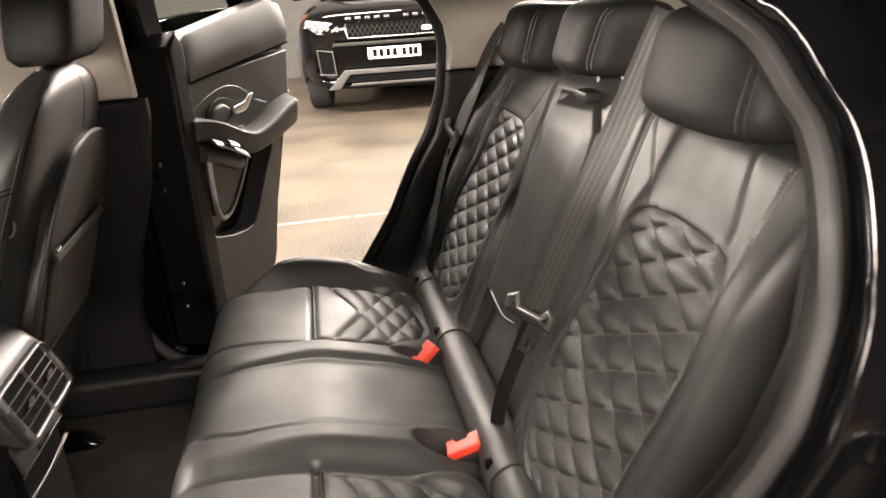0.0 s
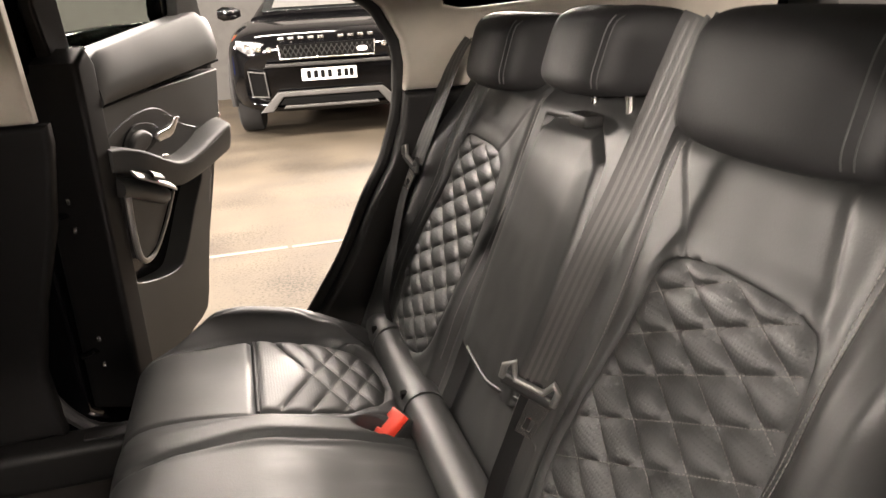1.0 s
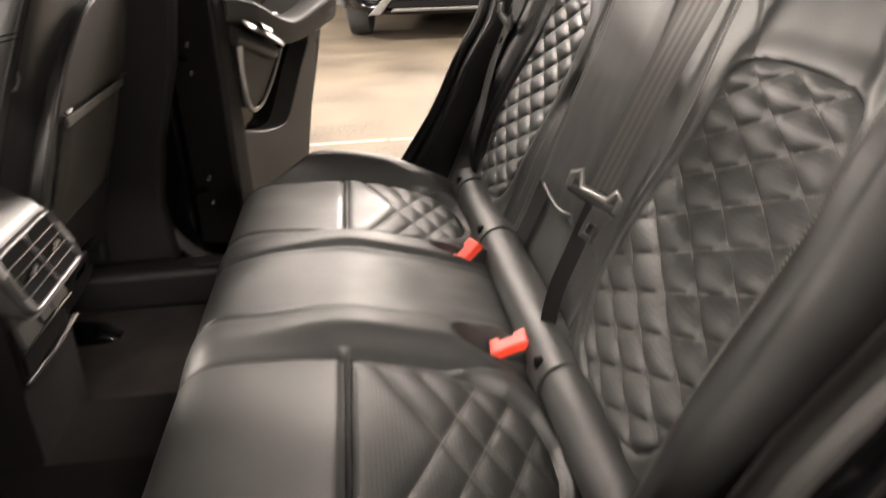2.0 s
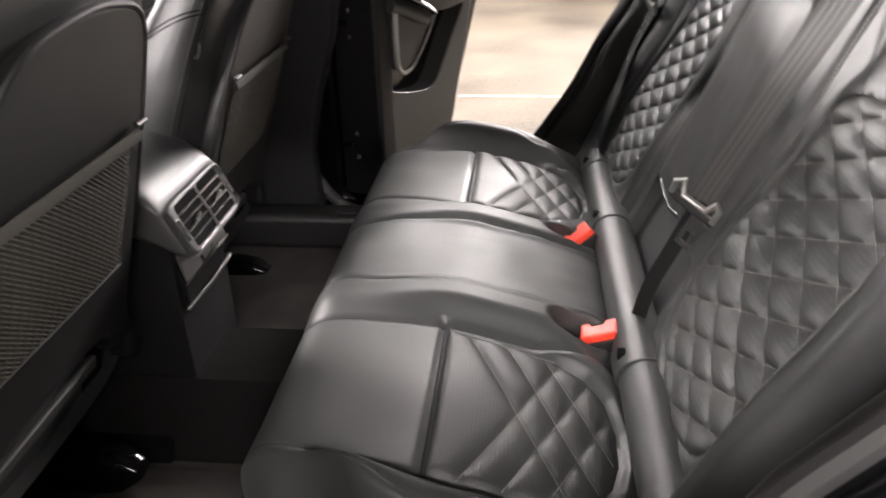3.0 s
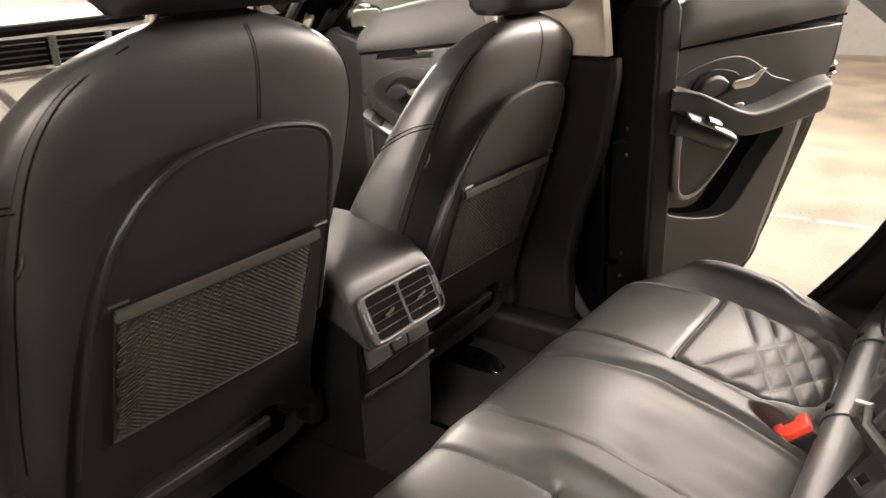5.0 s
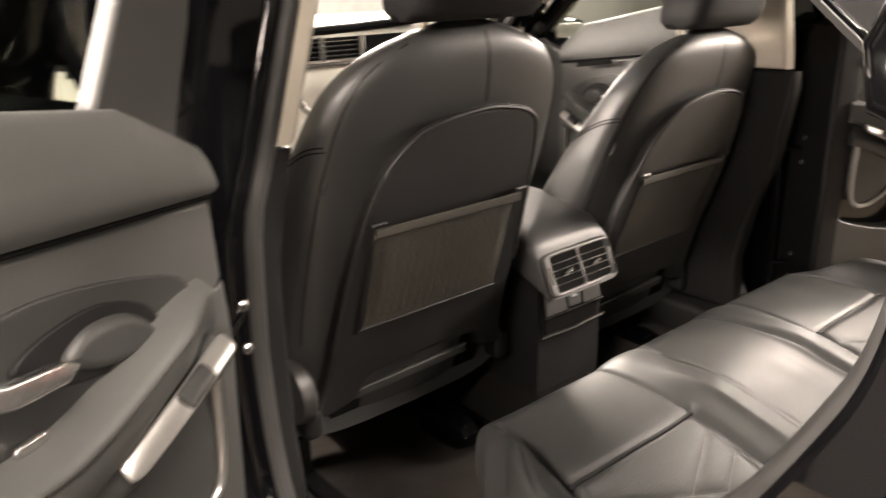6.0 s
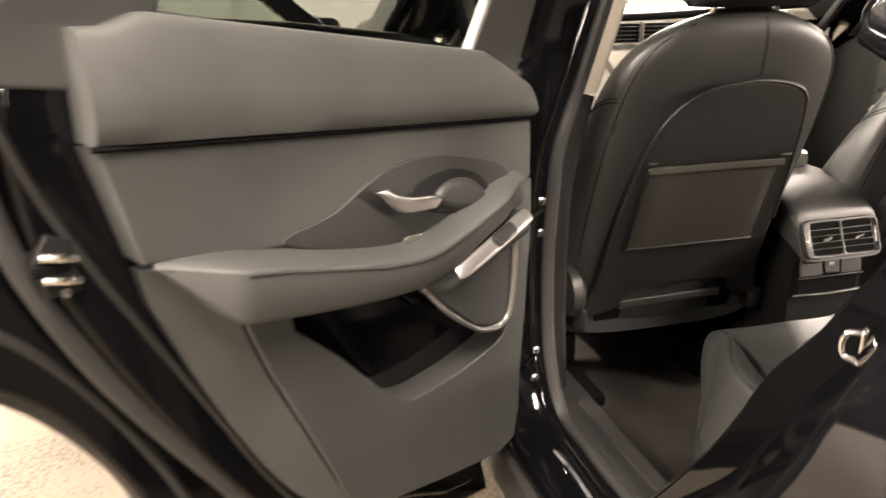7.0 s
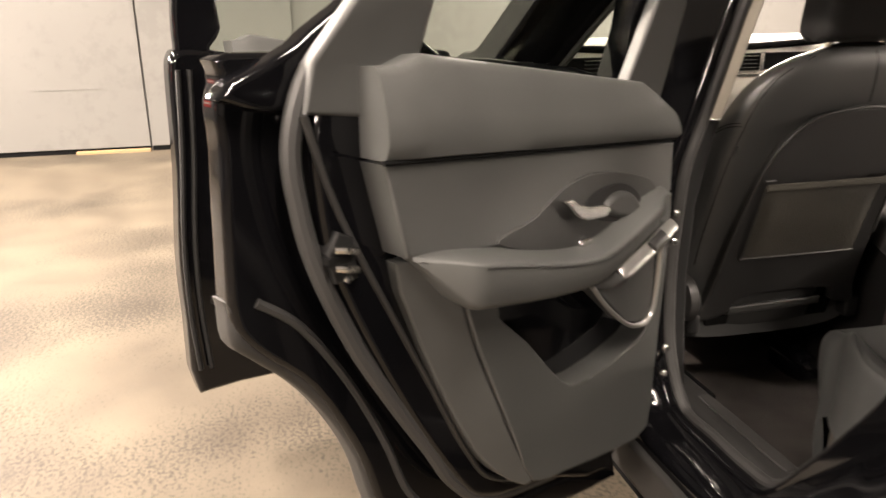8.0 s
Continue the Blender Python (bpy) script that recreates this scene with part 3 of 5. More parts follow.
def cushion_point(p, y, insert=None):
    x, z = p
    m = abs(y)
    top = ease(0.60, 0.67, z + max(0, x) * 0.45)
    tall = ease(-0.06, 0.06, x) * (1 - 0.45 * ease(0.20, 0.36, x))
    lift = ease(-0.02, 0.15, x)
    up = 0.046 * ease(0.488, 0.545, m) * tall - 0.010 * ease(0.555, 0.60, m)
    drop = 0.16 * ease(0.555, 0.60, m) ** 3
    # ribs either side of the smooth middle place
    up += (0.008 + 0.022 * lift) * ease(0.207 - 0.002 * lift, 0.150, m)
    up -= (0.004 + 0.009 * lift) * ease(0.125, 0.085, m)
    up += groove(m - 0.106 + 0.012 * ease(0.02, -0.05, x), 0.005, 0.0045)
    up += groove(m - 0.203, 0.004, 0.004) * (1 - 0.5 * lift) + groove(m - 0.488, 0.006, 0.005)
    seam = 0.545 + 0.02 * ease(0.06, 0.14, x) - 0.03 * ease(0.16, 0.26, x)
    up += groove(m - seam, 0.0035, 0.004) * tall
    d = cushion_depth(x, m) if 0.08 < x < 0.42 and 0.15 < m < 0.56 else -0.1
    if insert is not None:
        up += pillow(*insert, 0.0052, 0) * ease(0.0, 0.014, d) - 0.012 * ease(0.003, -0.008, d)
    else:
        up += -0.014 * ease(0.0, 0.008, d)
        if x > 0.2:  # rolled rim behind the insert
            up += 0.016 * ease(0.0, -0.016, d) * ease(-0.062, -0.035, d) * ease(0.23, 0.30, x)
    if 0.19 < m < 0.49 and insert is None:
        up += groove(x - 0.117, 0.0050, 0.005)
    for by in (0.150, -0.140):  # wells round the buckles
        up -= 0.045 * ease(1.0, 0.72, math.hypot((x - 0.325) / 0.066, (y - by) / 0.036))
    up += 0.0025 * noise.noise(Vector((x * 9, y * 9, 3))) + 0.004 * noise.noise(Vector((x * 3, y * 3, 7)))
    if m < 0.105:  # slack leather on the middle place
        up += 0.0045 * noise.noise(Vector((x * 14, y * 20, 11))) * ease(0.08, 0.22, x)
    wide = 0.492 + 0.108 * ease(-0.09, 0.16, x)
    if m > 0.44:
        y = math.copysign(0.44 + (m - 0.44) * (wide - 0.44) / 0.16, y)
    return Vector((x + 0.05 * ease(0.50, 0.60, m) * (1 - ease(-0.05, 0.10, x)), y, max(z + up * (0.12 + 0.88 * top) - drop, min(z, 0.345))))


for name, y0, y1 in (("cushion", -0.60, -0.203), ("centre_cushion", -0.203, 0.203), ("cushion", 0.203, 0.60)):
    bm = grid(cushion_point, PROFILE, steps(y0, y1, int((y1 - y0) / 0.0036)))
    part(name, bm, LEATHER, BENCH, "black leather quilted seat cushion" if name == "cushion" else "smooth black leather middle seat cushion", smooth=60)
    if name == "cushion":
        sg = 1 if y0 > 0 else -1

        def on_cushion(x, m, p, q):
            return cushion_point((x, cushion_height(x)), sg * m, (p, q))

        q = part("quilted_insert", quilt(on_cushion, cushion_depth, CUSH_NODE, CUSH_SLOPE, CUSH_PITCH, (-7, 7)), QUILT_CUSHION, BENCH, "diamond-quilted perforated leather insert", smooth=60)
        part("quilt_stitching", quilt_threads(on_cushion, cushion_depth, CUSH_NODE, CUSH_SLOPE, CUSH_PITCH, (-7, 7), 0, Vector((0, 0, 0.0004))), THREAD, q, "grey quilting thread", smooth=0)
        # darker tube over the seam paints the shade of its crease
        part("cross_seam", tube([cushion_point((0.122, cushion_height(0.122)), sg * y) + Vector((0, 0, 0.0035)) for y in steps(0.207, 0.486, 24)], 0.0036, 8), LEATHER_DARK, BENCH, "sewn seam across the cushion, darkened for its crease shade")
part("seat_base", boxed((0.0, -0.50, 0.345), (0.38, 0.50, 0.50), 0.02), CARPET, BENCH, "carpeted heel board under the bench")


ARM_OUT = [(0.20, 0.735), (0.225, 0.90), (0.222, 1.06), (0.19, 1.095), (0.02, 1.105), (-0.02, 1.07), (-0.035, 0.90), (-0.03, 0.735)]


def back_depth(z, m):
    return inside(BACK_OUT, YC - m, z)


def back_point(z, y, insert=None):
    m = abs(y - YC)
    f = 0.045 * ease(0.488, 0.55, m) * ease(1.14, 1.0, z) - 0.13 * ease(0.555, 0.615, m) ** 2
    f += groove(m - 0.195, 0.010, 0.010) * (1 - ease(0.95, 1.05, z))
    for seam in (-0.16, 0.235):
        f += groove(y - seam, 0.014, 0.007)
    f += groove(m - 0.512, 0.004, 0.005)
    if m > 0.16:
        d = back_depth(z, m)
        if insert is not None:
            f += pillow(*insert, 0.0072) * ease(0.0, 0.014, d) - 0.012 * ease(0.003, -0.008, d)
        else:
            f += 0.004 * ease(-0.03, -0.008, d) - 0.016 * ease(-0.002, 0.008, d)
            f += groove(m - 0.220 - 0.78 * (1.111 - z), 0.003, 0.004) * ease(1.018, 1.03, z)
            f += groove(m - 0.478 + 0.32 * (z - 1.02), 0.0035, 0.0055) * ease(0.95, 1.04, z)
            f += 0.0012 * ease(1.03, 1.07, z) * ease(1.14, 1.06, z) * ease(0.25, 0.32, m) * ease(0.48, 0.41, m)
    else:
        d = inside(ARM_OUT, y, z)
        f += groove(d, 0.016, 0.006) + 0.006 * ease(0.0, 0.05, d) - 0.026 * ease(0.750, 0.736, z)
    f += 0.02 * ease(0.95, 0.75, z) * ease(0.17, 0.22, m)
    f -= 0.06 * ease(1.10, 1.165, z) ** 2
    f += 0.002 * noise.noise(Vector((z * 8, y * 8, 1))) + 0.0012 * noise.noise(Vector((z * 24, y * 24, 5)))
    return Vector((0.405 + 0.425 * (z - 0.63) - f, y, z - 0.15 * f))


for name, y0, y1 in (("backrest", -0.575, -0.16), ("centre_backrest", -0.16, 0.235), ("backrest", 0.235, 0.655)):
    bm = grid(back_point, steps(0.60, 1.165, 160), steps(y0, y1, int((y1 - y0) / 0.0036)))
    part(name, bm, LEATHER, BENCH, "black leather quilted backrest" if name == "backrest" else "smooth black leather middle backrest", smooth=60)
    if name == "backrest":
        sg = 1 if y0 > 0 else -1

        def on_back(z, m, p, q):
            return back_point(z, YC + sg * m, (p, q))

        q = part("quilted_insert", quilt(on_back, back_depth, BACK_NODE, BACK_SLOPE, BACK_PITCH, (-10, 6)), QUILT_BACK, BENCH, "diamond-quilted perforated leather insert", smooth=60)
        part("quilt_stitching", quilt_threads(on_back, back_depth, BACK_NODE, BACK_SLOPE, BACK_PITCH, (-10, 6), -10, Vector((-0.0004, 0, 0.0002))), THREAD, q, "grey quilting thread", smooth=0)
part("backrest_shell", sheet([[(-0.59, 0.56), (-0.59, 1.14), (0.66, 1.14), (0.66, 0.56)]], 0.06, 0.02, Matrix(((0, 0.425, 1, 0.24), (1, 0, 0, 0), (0, 1, 0, 0), (0, 0, 0, 1)))), PLASTIC, BENCH)
# padded roll between cushion and backrest, with its anchor covers
roll = part("lower_roll", tube(rounded([(0.395, -0.56, 0.62), (0.39, -0.54, 0.63), (0.388, 0.0, 0.632), (0.385, 0.55, 0.628), (0.40, 0.575, 0.615)], 8, False), 0.036, 18), LEATHER, BENCH, "padded leather roll at the foot of the backrest")
for y in (-0.492, -0.218, 0.222, 0.496):
    c = part("anchor_cover", tube([(0.386, y - 0.028, 0.632), (0.386, y + 0.028, 0.632)], 0.0385, 20), LEATHER, roll, "stitched anchor cover")
    part("anchor_slot", boxed((0.352, y - 0.008, 0.640), (0.372, y + 0.008, 0.662), 0.003, m=None), DARK, roll, "black anchor slot")


def stitch_row(fn, ts, length, gap, radius, off):
    """Short threads along fn(t), a path on the surface, raised by off."""
    bm = bmesh.new()
    pts = [fn(t) for t in ts]
    run, on, last = 0.0, True, pts[0]
    for a, b in zip(pts, pts[1:]):
        run += (b - a).length
        if on and run > length:
            tube([last + off, b + off], radius, 5, bm=bm)
            on, run, last = False, 0.0, b
        elif not on and run > gap:
            on, run, last = True, 0.0, b
    return bm


UPB = Vector((-0.0022, 0, 0.0008))
for y0 in (-0.1545, -0.1655, 0.2295, 0.2405):
    part("stitching", stitch_row(lambda z, y=y0: back_point(z, y), steps(0.70, 1.12, 900), 0.0032, 0.0014, 0.0006, UPB), THREAD, BENCH, "pale double stitching", smooth=0)
for m0, s0 in ((0.517, -1), (0.507, -1), (0.517, 1), (0.507, 1)):
    part("stitching", stitch_row(lambda z: back_point(z, YC + s0 * m0), steps(0.72, 1.12, 900), 0.0032, 0.0014, 0.0006, UPB), THREAD, BENCH, "pale stitching beside the bolster", smooth=0)
# fold-down strap at the foot of the middle backrest, latch pull above it
part("armrest_edge", tube(rounded([back_point(0.752, 0.165), back_point(0.749, 0.10) + UPB, back_point(0.750, 0.04) + UPB, back_point(0.762, -0.036)], 6, False), 0.004, 8, flat=0.7, flat_axis=(0, 0, 1)), LEATHER, BENCH, "piped lower edge of the folded armrest")
part("armrest_latch", boxed((0.585, 0.015, 1.108), (0.615, 0.065, 1.126), 0.005), PLASTIC, BENCH, "dark plastic armrest latch")

# headrests: half width, foot, height
for yc, w, foot, high in ((-0.342, 0.134, 1.134, 0.128), (0.030, 0.096, 1.152, 0.108), (0.376, 0.110, 1.124, 0.124)):
    h = thing("rear_headrest", pose(0.63, yc, foot), "black leather rear headrest", "headrest", "rear headrests")

    def pad(t, w=w, yc=yc, foot=foot, high=high):
        k = max(0.0, 1 - abs(2 * t - 1) ** 5) ** 0.42
        cx = 0.617 + 0.035 * t
        return [(px - 0.008 * (1 - (py / w) ** 2), yc + py, foot + high * t - 0.004 * (px - cx) / 0.06 + 0.006 * (py / w) ** 2 * (1 - 2 * t)) for px, py in superell(cx, 0, 0.066 * (0.30 + 0.70 * k), w * (0.78 + 0.22 * k), 44, 4.0)]

    part("pad", loft([pad(0.5 - 0.5 * math.cos(math.pi * t)) for t in steps(0, 1, 24)]), LEATHER_DARK, h, smooth=60)
    for sy in (-1, 1):
        for inset in (0.80, 0.86):
            seam = []
            for z in steps(0.10, 0.92, 14):
                front = [p for p in pad(z) if p[0] < 0.617 + 0.035 * z]
                q = min(front, key=lambda p: abs(p[1] - (yc + sy * w * inset)))
                seam.append((q[0] - 0.0004, yc + sy * w * inset, q[2]))
            part("seam", tube(seam, 0.0009, 6), LEATHER, h, "sewn seam")
    for dy in (-0.05, 0.05):
        part("post", tube([(0.632, yc + dy, 1.08), (0.632, yc + dy, foot + 0.02)], 0.006), CHROME, h, "steel post")


# ---- front seats ----
def front_seat():
    Y0 = -0.335
    s = thing("front_seat", pose(-0.62, Y0, 0.345), "black leather front seat with a net pocket on its back", "car seat", "front seats")

    def back_x(z):
        return -0.298 + 0.33 * (z - 0.951)

    def section_at(z):
        h = max(0.0, (z - 1.0) / 0.266)
        w = (0.268 - 0.02 * ease(0.80, 0.50, z)) * max(0.0, 1 - 0.16 * h - 0.84 * h ** 5) ** 0.75 if h < 1 else 0.02
        th = 0.235 - 0.135 * ease(0.78, 1.25, z)
        return back_x(z) - th / 2 - 0.004, th / 2 * max(0.12, 1 - h ** 9), max(w, 0.05)

    def flank(x, z):
        cx, half, w = section_at(z)
        return w * max(0.0, 1 - abs((x - cx) / half) ** 3.4) ** (1 / 3.4)

    rings = []
    for t in steps(0, 1, 44):
        z = 0.50 + 0.765 * (1 - (1 - t) ** 1.35)
        cx, half, w = section_at(z)
        rings.append([(px, Y0 + py, z) for px, py in superell(cx, 0, half, w, 48, 3.4)])
    back = part("backrest", loft(rings), LEATHER_FRONT, s, smooth=50)
    shear = Matrix(((0, 0.33, 1, -0.298 - 0.33 * 0.951), (1, 0, 0, 0), (0, 1, 0, 0), (0, 0, 0, 1)))
    arch = rounded([(-0.560, 0.575), (-0.550, 0.66), (-0.540, 0.80), (-0.525, 0.92), (-0.495, 1.03), (-0.43, 1.10), (-0.34, 1.122), (-0.26, 1.122), (-0.19, 1.10), (-0.165, 1.04), (-0.15, 0.92), (-0.14, 0.80), (-0.128, 0.66), (-0.105, 0.585), (-0.17, 0.595), (-0.20, 0.635), (-0.33, 0.64), (-0.45, 0.63), (-0.485, 0.585)], 5)
    part("back_panel", sheet([[tuple(p) for p in arch]], 0.03, 0.008, shear, 3), PLASTIC, s, "dark grey plastic seat back panel")
    rim = [shear @ Vector((p[0], p[1], 0.012)) for p in rounded([(-0.545, 0.72), (-0.540, 0.80), (-0.525, 0.92), (-0.495, 1.03), (-0.43, 1.10), (-0.34, 1.122), (-0.26, 1.122), (-0.19, 1.10), (-0.165, 1.04), (-0.15, 0.92), (-0.14, 0.80)], 6, False)]
    part("panel_rim", tube(rim, 0.005, 8), PLASTIC, s, "raised rim of the seat back panel")
    for sy in (-1, 1):  # side seams, doubled
        for o in (0.0, 0.007):
            seam = []
            for r in rings[10:-3]:
                n = len(r)
                i = min(range(n), key=lambda j: abs(r[j][1] - (Y0 + sy * (max(q[1] for q in r) - Y0 - 0.012 - o))) + (1 if r[j][0] < sum(q[0] for q in r) / n else 0))
                seam.append(r[i])
            part("side_seam", tube(rounded(seam[::3], 4, False), 0.0013, 5), DARK if o else LEATHER, s, "stitched side seam")
    for dy in (0.0, 0.004):  # seam down the middle of the shoulder
        part("shoulder_seam", tube([(max(q[0] for q in r) - 0.0006, Y0 + 0.045 - 0.02 * (r[0][2] - 1.10) / 0.15 + dy, r[0][2]) for r in rings[:-3] if r[0][2] > 1.12], 0.0009, 5), DARK, s, "sewn shoulder seam")
    for sy in (-1, 1):  # curved seam across each flank
        for dz in (0.0, 0.007):
            path = []
            for u in steps(0.0, 1.0, 14):
                z = 1.086 - 0.075 * u ** 2
                cx, half, w = section_at(z)
                x = cx + half * (0.62 - 1.45 * u)
                path.append((x, Y0 + sy * (flank(x, z + dz) + 0.0006), z + dz))
            part("flank_seam", tube(path, 0.0011, 5), DARK, s, "sewn flank seam")
    # net pocket
    bm = bmesh.new()
    y0, y1, z0, z1 = -0.498, -0.186, 0.752, 0.942
    k, h = 0.0092, 0.190
    run = h / 0.72
    for sgn in (1, -1):
        for i in range(int((y1 - y0 + run) / k) + 1):
            o = y0 - run + i * k
            pts = []
            for t in steps(0.0, 1.0, 36):
                y = o + run * (t if sgn > 0 else 1 - t)
                if y0 <= y <= y1:
                    bulge = (0.007 * math.sin(math.pi * t) + 0.006 * t) * min(1, (y - y0) / 0.03, (y1 - y) / 0.03)
                    pts.append(shear @ Vector((y, z0 + h * t, 0.018 + bulge + 0.0005 * sgn * math.cos(math.pi * (y - y0) / k))))
            if len(pts) > 1:
                tube(pts, 0.00135, 4, bm=bm)
    part("net", bm, NET, s, "olive grey net pocket", smooth=0)
    part("net_hem", tube([shear @ Vector((y, 0.945, 0.026)) for y in steps(y0 - 0.004, y1 + 0.004, 8)], 0.0085, 8, flat=0.5, flat_axis=(0, 0, 1)), NET, s, "elastic hem of the net")
    part("net_hem", tube([shear @ Vector((y, 0.753, 0.016)) for y in steps(y0 - 0.004, y1 + 0.004, 8)], 0.005, 8), PLASTIC, s, "lower hem of the net")
    for y in (y0, y1):
        part("net_hem", tube([shear @ Vector((y, z, 0.018)) for z in steps(0.753, 0.945, 6)], 0.002, 6), PLASTIC, s, "side hem of the net")
    for y in (y0 - 0.002, y1 + 0.002):
        part("net_clip", tube([shear @ Vector((y - 0.013, 0.962, 0.026)), shear @ Vector((y + 0.013, 0.962, 0.026))], 0.004, 8), PLASTIC, s, "plastic net clip")
    # black sheet paints the shade in the gap below the back panel
    part("back_skirt", sheet([[(-0.52, 0.52), (-0.52, 0.66), (-0.15, 0.66), (-0.15, 0.52)]], 0.010, 0.004, Matrix.Translation((-0.012, 0, 0)) @ shear), DARK, s, "black sheet for the shade under the seat back panel")
    part("skirt_strip", sheet([[(-0.475, 0.578), (-0.470, 0.602), (-0.205, 0.608), (-0.20, 0.584)]], 0.016, 0.005, shear), DOOR_MID, s, "grey strip along the foot of the seat back")
    part("coat_hook", tube(rounded([(-0.300, -0.570, 1.045), (-0.296, -0.576, 1.030), (-0.300, -0.582, 1.018), (-0.306, -0.578, 1.016)], 4, False), 0.003, 8), PLASTIC, s, "small dark hook")
    # cushion, valance and runners
    rings = []
    for x in steps(-0.98, -0.44, 14):
        k = 1 - 0.5 * ease(-0.90, -0.98, x) ** 2
        rings.append([(x, Y0 + py, 0.61 + pz * k - 0.03 * ease(-0.7, -0.45, x)) for py, pz in superell(0, 0, 0.255, 0.075, 32, 3.5)])
    part("cushion", loft(rings), LEATHER, s, smooth=50)
    for sy in (-1, 1):
        part("valance", boxed((-0.93, Y0 + sy * 0.235 - 0.02, 0.535), (-0.40, Y0 + sy * 0.235 + 0.02, 0.60), 0.015, 3), BLACK_PLASTIC, s, "black plastic seat side cover")
        part("runner", boxed((-0.95, Y0 + sy * 0.20 - 0.02, 0.345), (-0.36, Y0 + sy * 0.20 + 0.02, 0.385), 0.006), DARK, s, "steel seat runner")
        for x in (-0.88, -0.62):
            part("runner_bracket", boxed((x, Y0 + sy * 0.20 - 0.012, 0.38), (x + 0.10, Y0 + sy * 0.20 + 0.012, 0.47), 0.003), DARK, s, "black steel runner bracket")
    rings = [[(x, Y0 + 0.115 + py, 0.40 + max(-0.05, pz)) for py, pz in superell(0, 0, w, h, 20, 3)] for x, w, h in ((-0.52, 0.030, 0.040), (-0.45, 0.034, 0.045), (-0.40, 0.032, 0.036), (-0.37, 0.022, 0.014))]
    part("runner_cover", loft(rings), PAINT, s, "glossy black cover on the runner end")
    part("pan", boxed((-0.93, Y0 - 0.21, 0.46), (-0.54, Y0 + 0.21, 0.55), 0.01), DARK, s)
    part("recliner_cover", lathe([(0.0, 0.0), (0.05, 0.0), (0.06, 0.01), (0.055, 0.03), (0.0, 0.034)], 24, m=Matrix.Translation((-0.425, Y0 - 0.240, 0.635)) @ pose(0, 0, 0, 90)), HOOD_GREY, s, "round recliner cover")
    # headrest
    rings = []
    for z in steps(0, 1, 12):
        k = max(0.02, 1 - abs(2 * z - 1) ** 5) ** 0.4
        cx = -0.245 + 0.03 * z
        rings.append([(px, Y0 + py, 1.264 + 0.17 * z) for px, py in superell(cx, 0, 0.06 * (0.6 + 0.4 * k), 0.135 * (0.86 + 0.14 * k), 32, 4.5)])
    part("headrest", loft(rings), LEATHER_DARK, s, "black leather headrest", smooth=50)
    for dy in (-0.07, 0.07):
        part("headrest_post", tube([(-0.265, Y0 + dy, 1.22), (-0.25, Y0 + dy, 1.30)], 0.007), CHROME, s, "steel headrest post")
    return s


SEAT = front_seat()
copy_thing(SEAT, pose(-0.64, 0.385, 0.293))

# ---- centre console ----
CONSOLE = thing("centre_console", pose(-0.6, 0.03, 0.43), "dark centre console with rear air vents", "console")
CY = 0.035
part("console_body", loft([[(x, CY + py, 0.585 + pz) for py, pz in superell(0, 0, 0.100, 0.17, 36, 8)] for x in (-1.2, -0.36, -0.338, -0.332)]), BLACK_PLASTIC, CONSOLE, "black plastic console body")
rings = []
for x, z, h, w in ((-0.80, 0.815, 0.045, 0.112), (-0.52, 0.812, 0.045, 0.112), (-0.42, 0.795, 0.050, 0.114), (-0.36, 0.772, 0.055, 0.116), (-0.325, 0.752, 0.054, 0.116), (-0.31, 0.742, 0.046, 0.112)):
    rings.append([(x - 0.45 * pz * ease(-0.42, -0.32, x), CY + py, z + pz) for py, pz in superell(0, 0, w, h, 40, 7)])
part("vent_hood", loft(rings), HOOD_SATIN, CONSOLE, "dark grey vent hood", smooth=40)
part("armrest_lid", loft([[(x, CY + py, 0.875 + pz) for py, pz in superell(0, 0, 0.092 * k, 0.022 * k, 32, 5)] for x, k in ((-0.86, 0.8), (-0.84, 1), (-0.56, 1), (-0.535, 0.8))]), PALE_TRIM, CONSOLE, "pale leather armrest lid", smooth=50)
SLOPE = Matrix(((0, -0.45, 1, -0.307 + 0.45 * 0.745), (1, 0, 0, 0), (0, 1, 0, 0), (0, 0, 0, 1)))
part("vent_bezel", sheet([superell(CY, 0.745, 0.104, 0.041, 40, 9), superell(CY - 0.0445, 0.745, 0.0415, 0.035, 28, 12)[::-1], superell(CY + 0.0445, 0.745, 0.0415, 0.035, 28, 12)[::-1]], 0.010, 0.003, SLOPE), HOOD_SATIN, CONSOLE, "satin grey vent bezel")
for yc in (CY - 0.0445, CY + 0.0445):
    v = part("air_vent", sheet([superell(yc, 0.745, 0.0435, 0.037, 28, 12)], 0.004, 0.0, Matrix.Translation((-0.0005, 0, 0)) @ SLOPE), DARK, CONSOLE, "black rear air vent")
    for k in range(4):
        z = 0.7245 + 0.0135 * k
        part("louvre_blade", boxed((-0.012, yc - 0.041, -0.0006), (0.0, yc + 0.041, 0.0006), m=Matrix.Translation((SLOPE @ Vector((0, z, 0.003)))[:])), BLACK_PLASTIC, v, "black louvre blade")
        part("louvre", tube([SLOPE @ Vector((yc - 0.041, z, 0.0035)), SLOPE @ Vector((yc + 0.041, z, 0.0035))], 0.0010, 6), CHROME, v, "thin bright louvre edge")
    part("vent_slider", tube([SLOPE @ Vector((yc - 0.011, 0.742, 0.006)), SLOPE @ Vector((yc + 0.011, 0.748, 0.008))], 0.0032, 8), CHROME, v, "bright vent slider")
for y in (CY - 0.096, CY + 0.096):
    part("vent_wheel", tube([SLOPE @ Vector((y, 0.728, 0.002)), SLOPE @ Vector((y, 0.762, 0.002))], 0.006, 10), CHROME, CONSOLE, "bright vent thumbwheel")
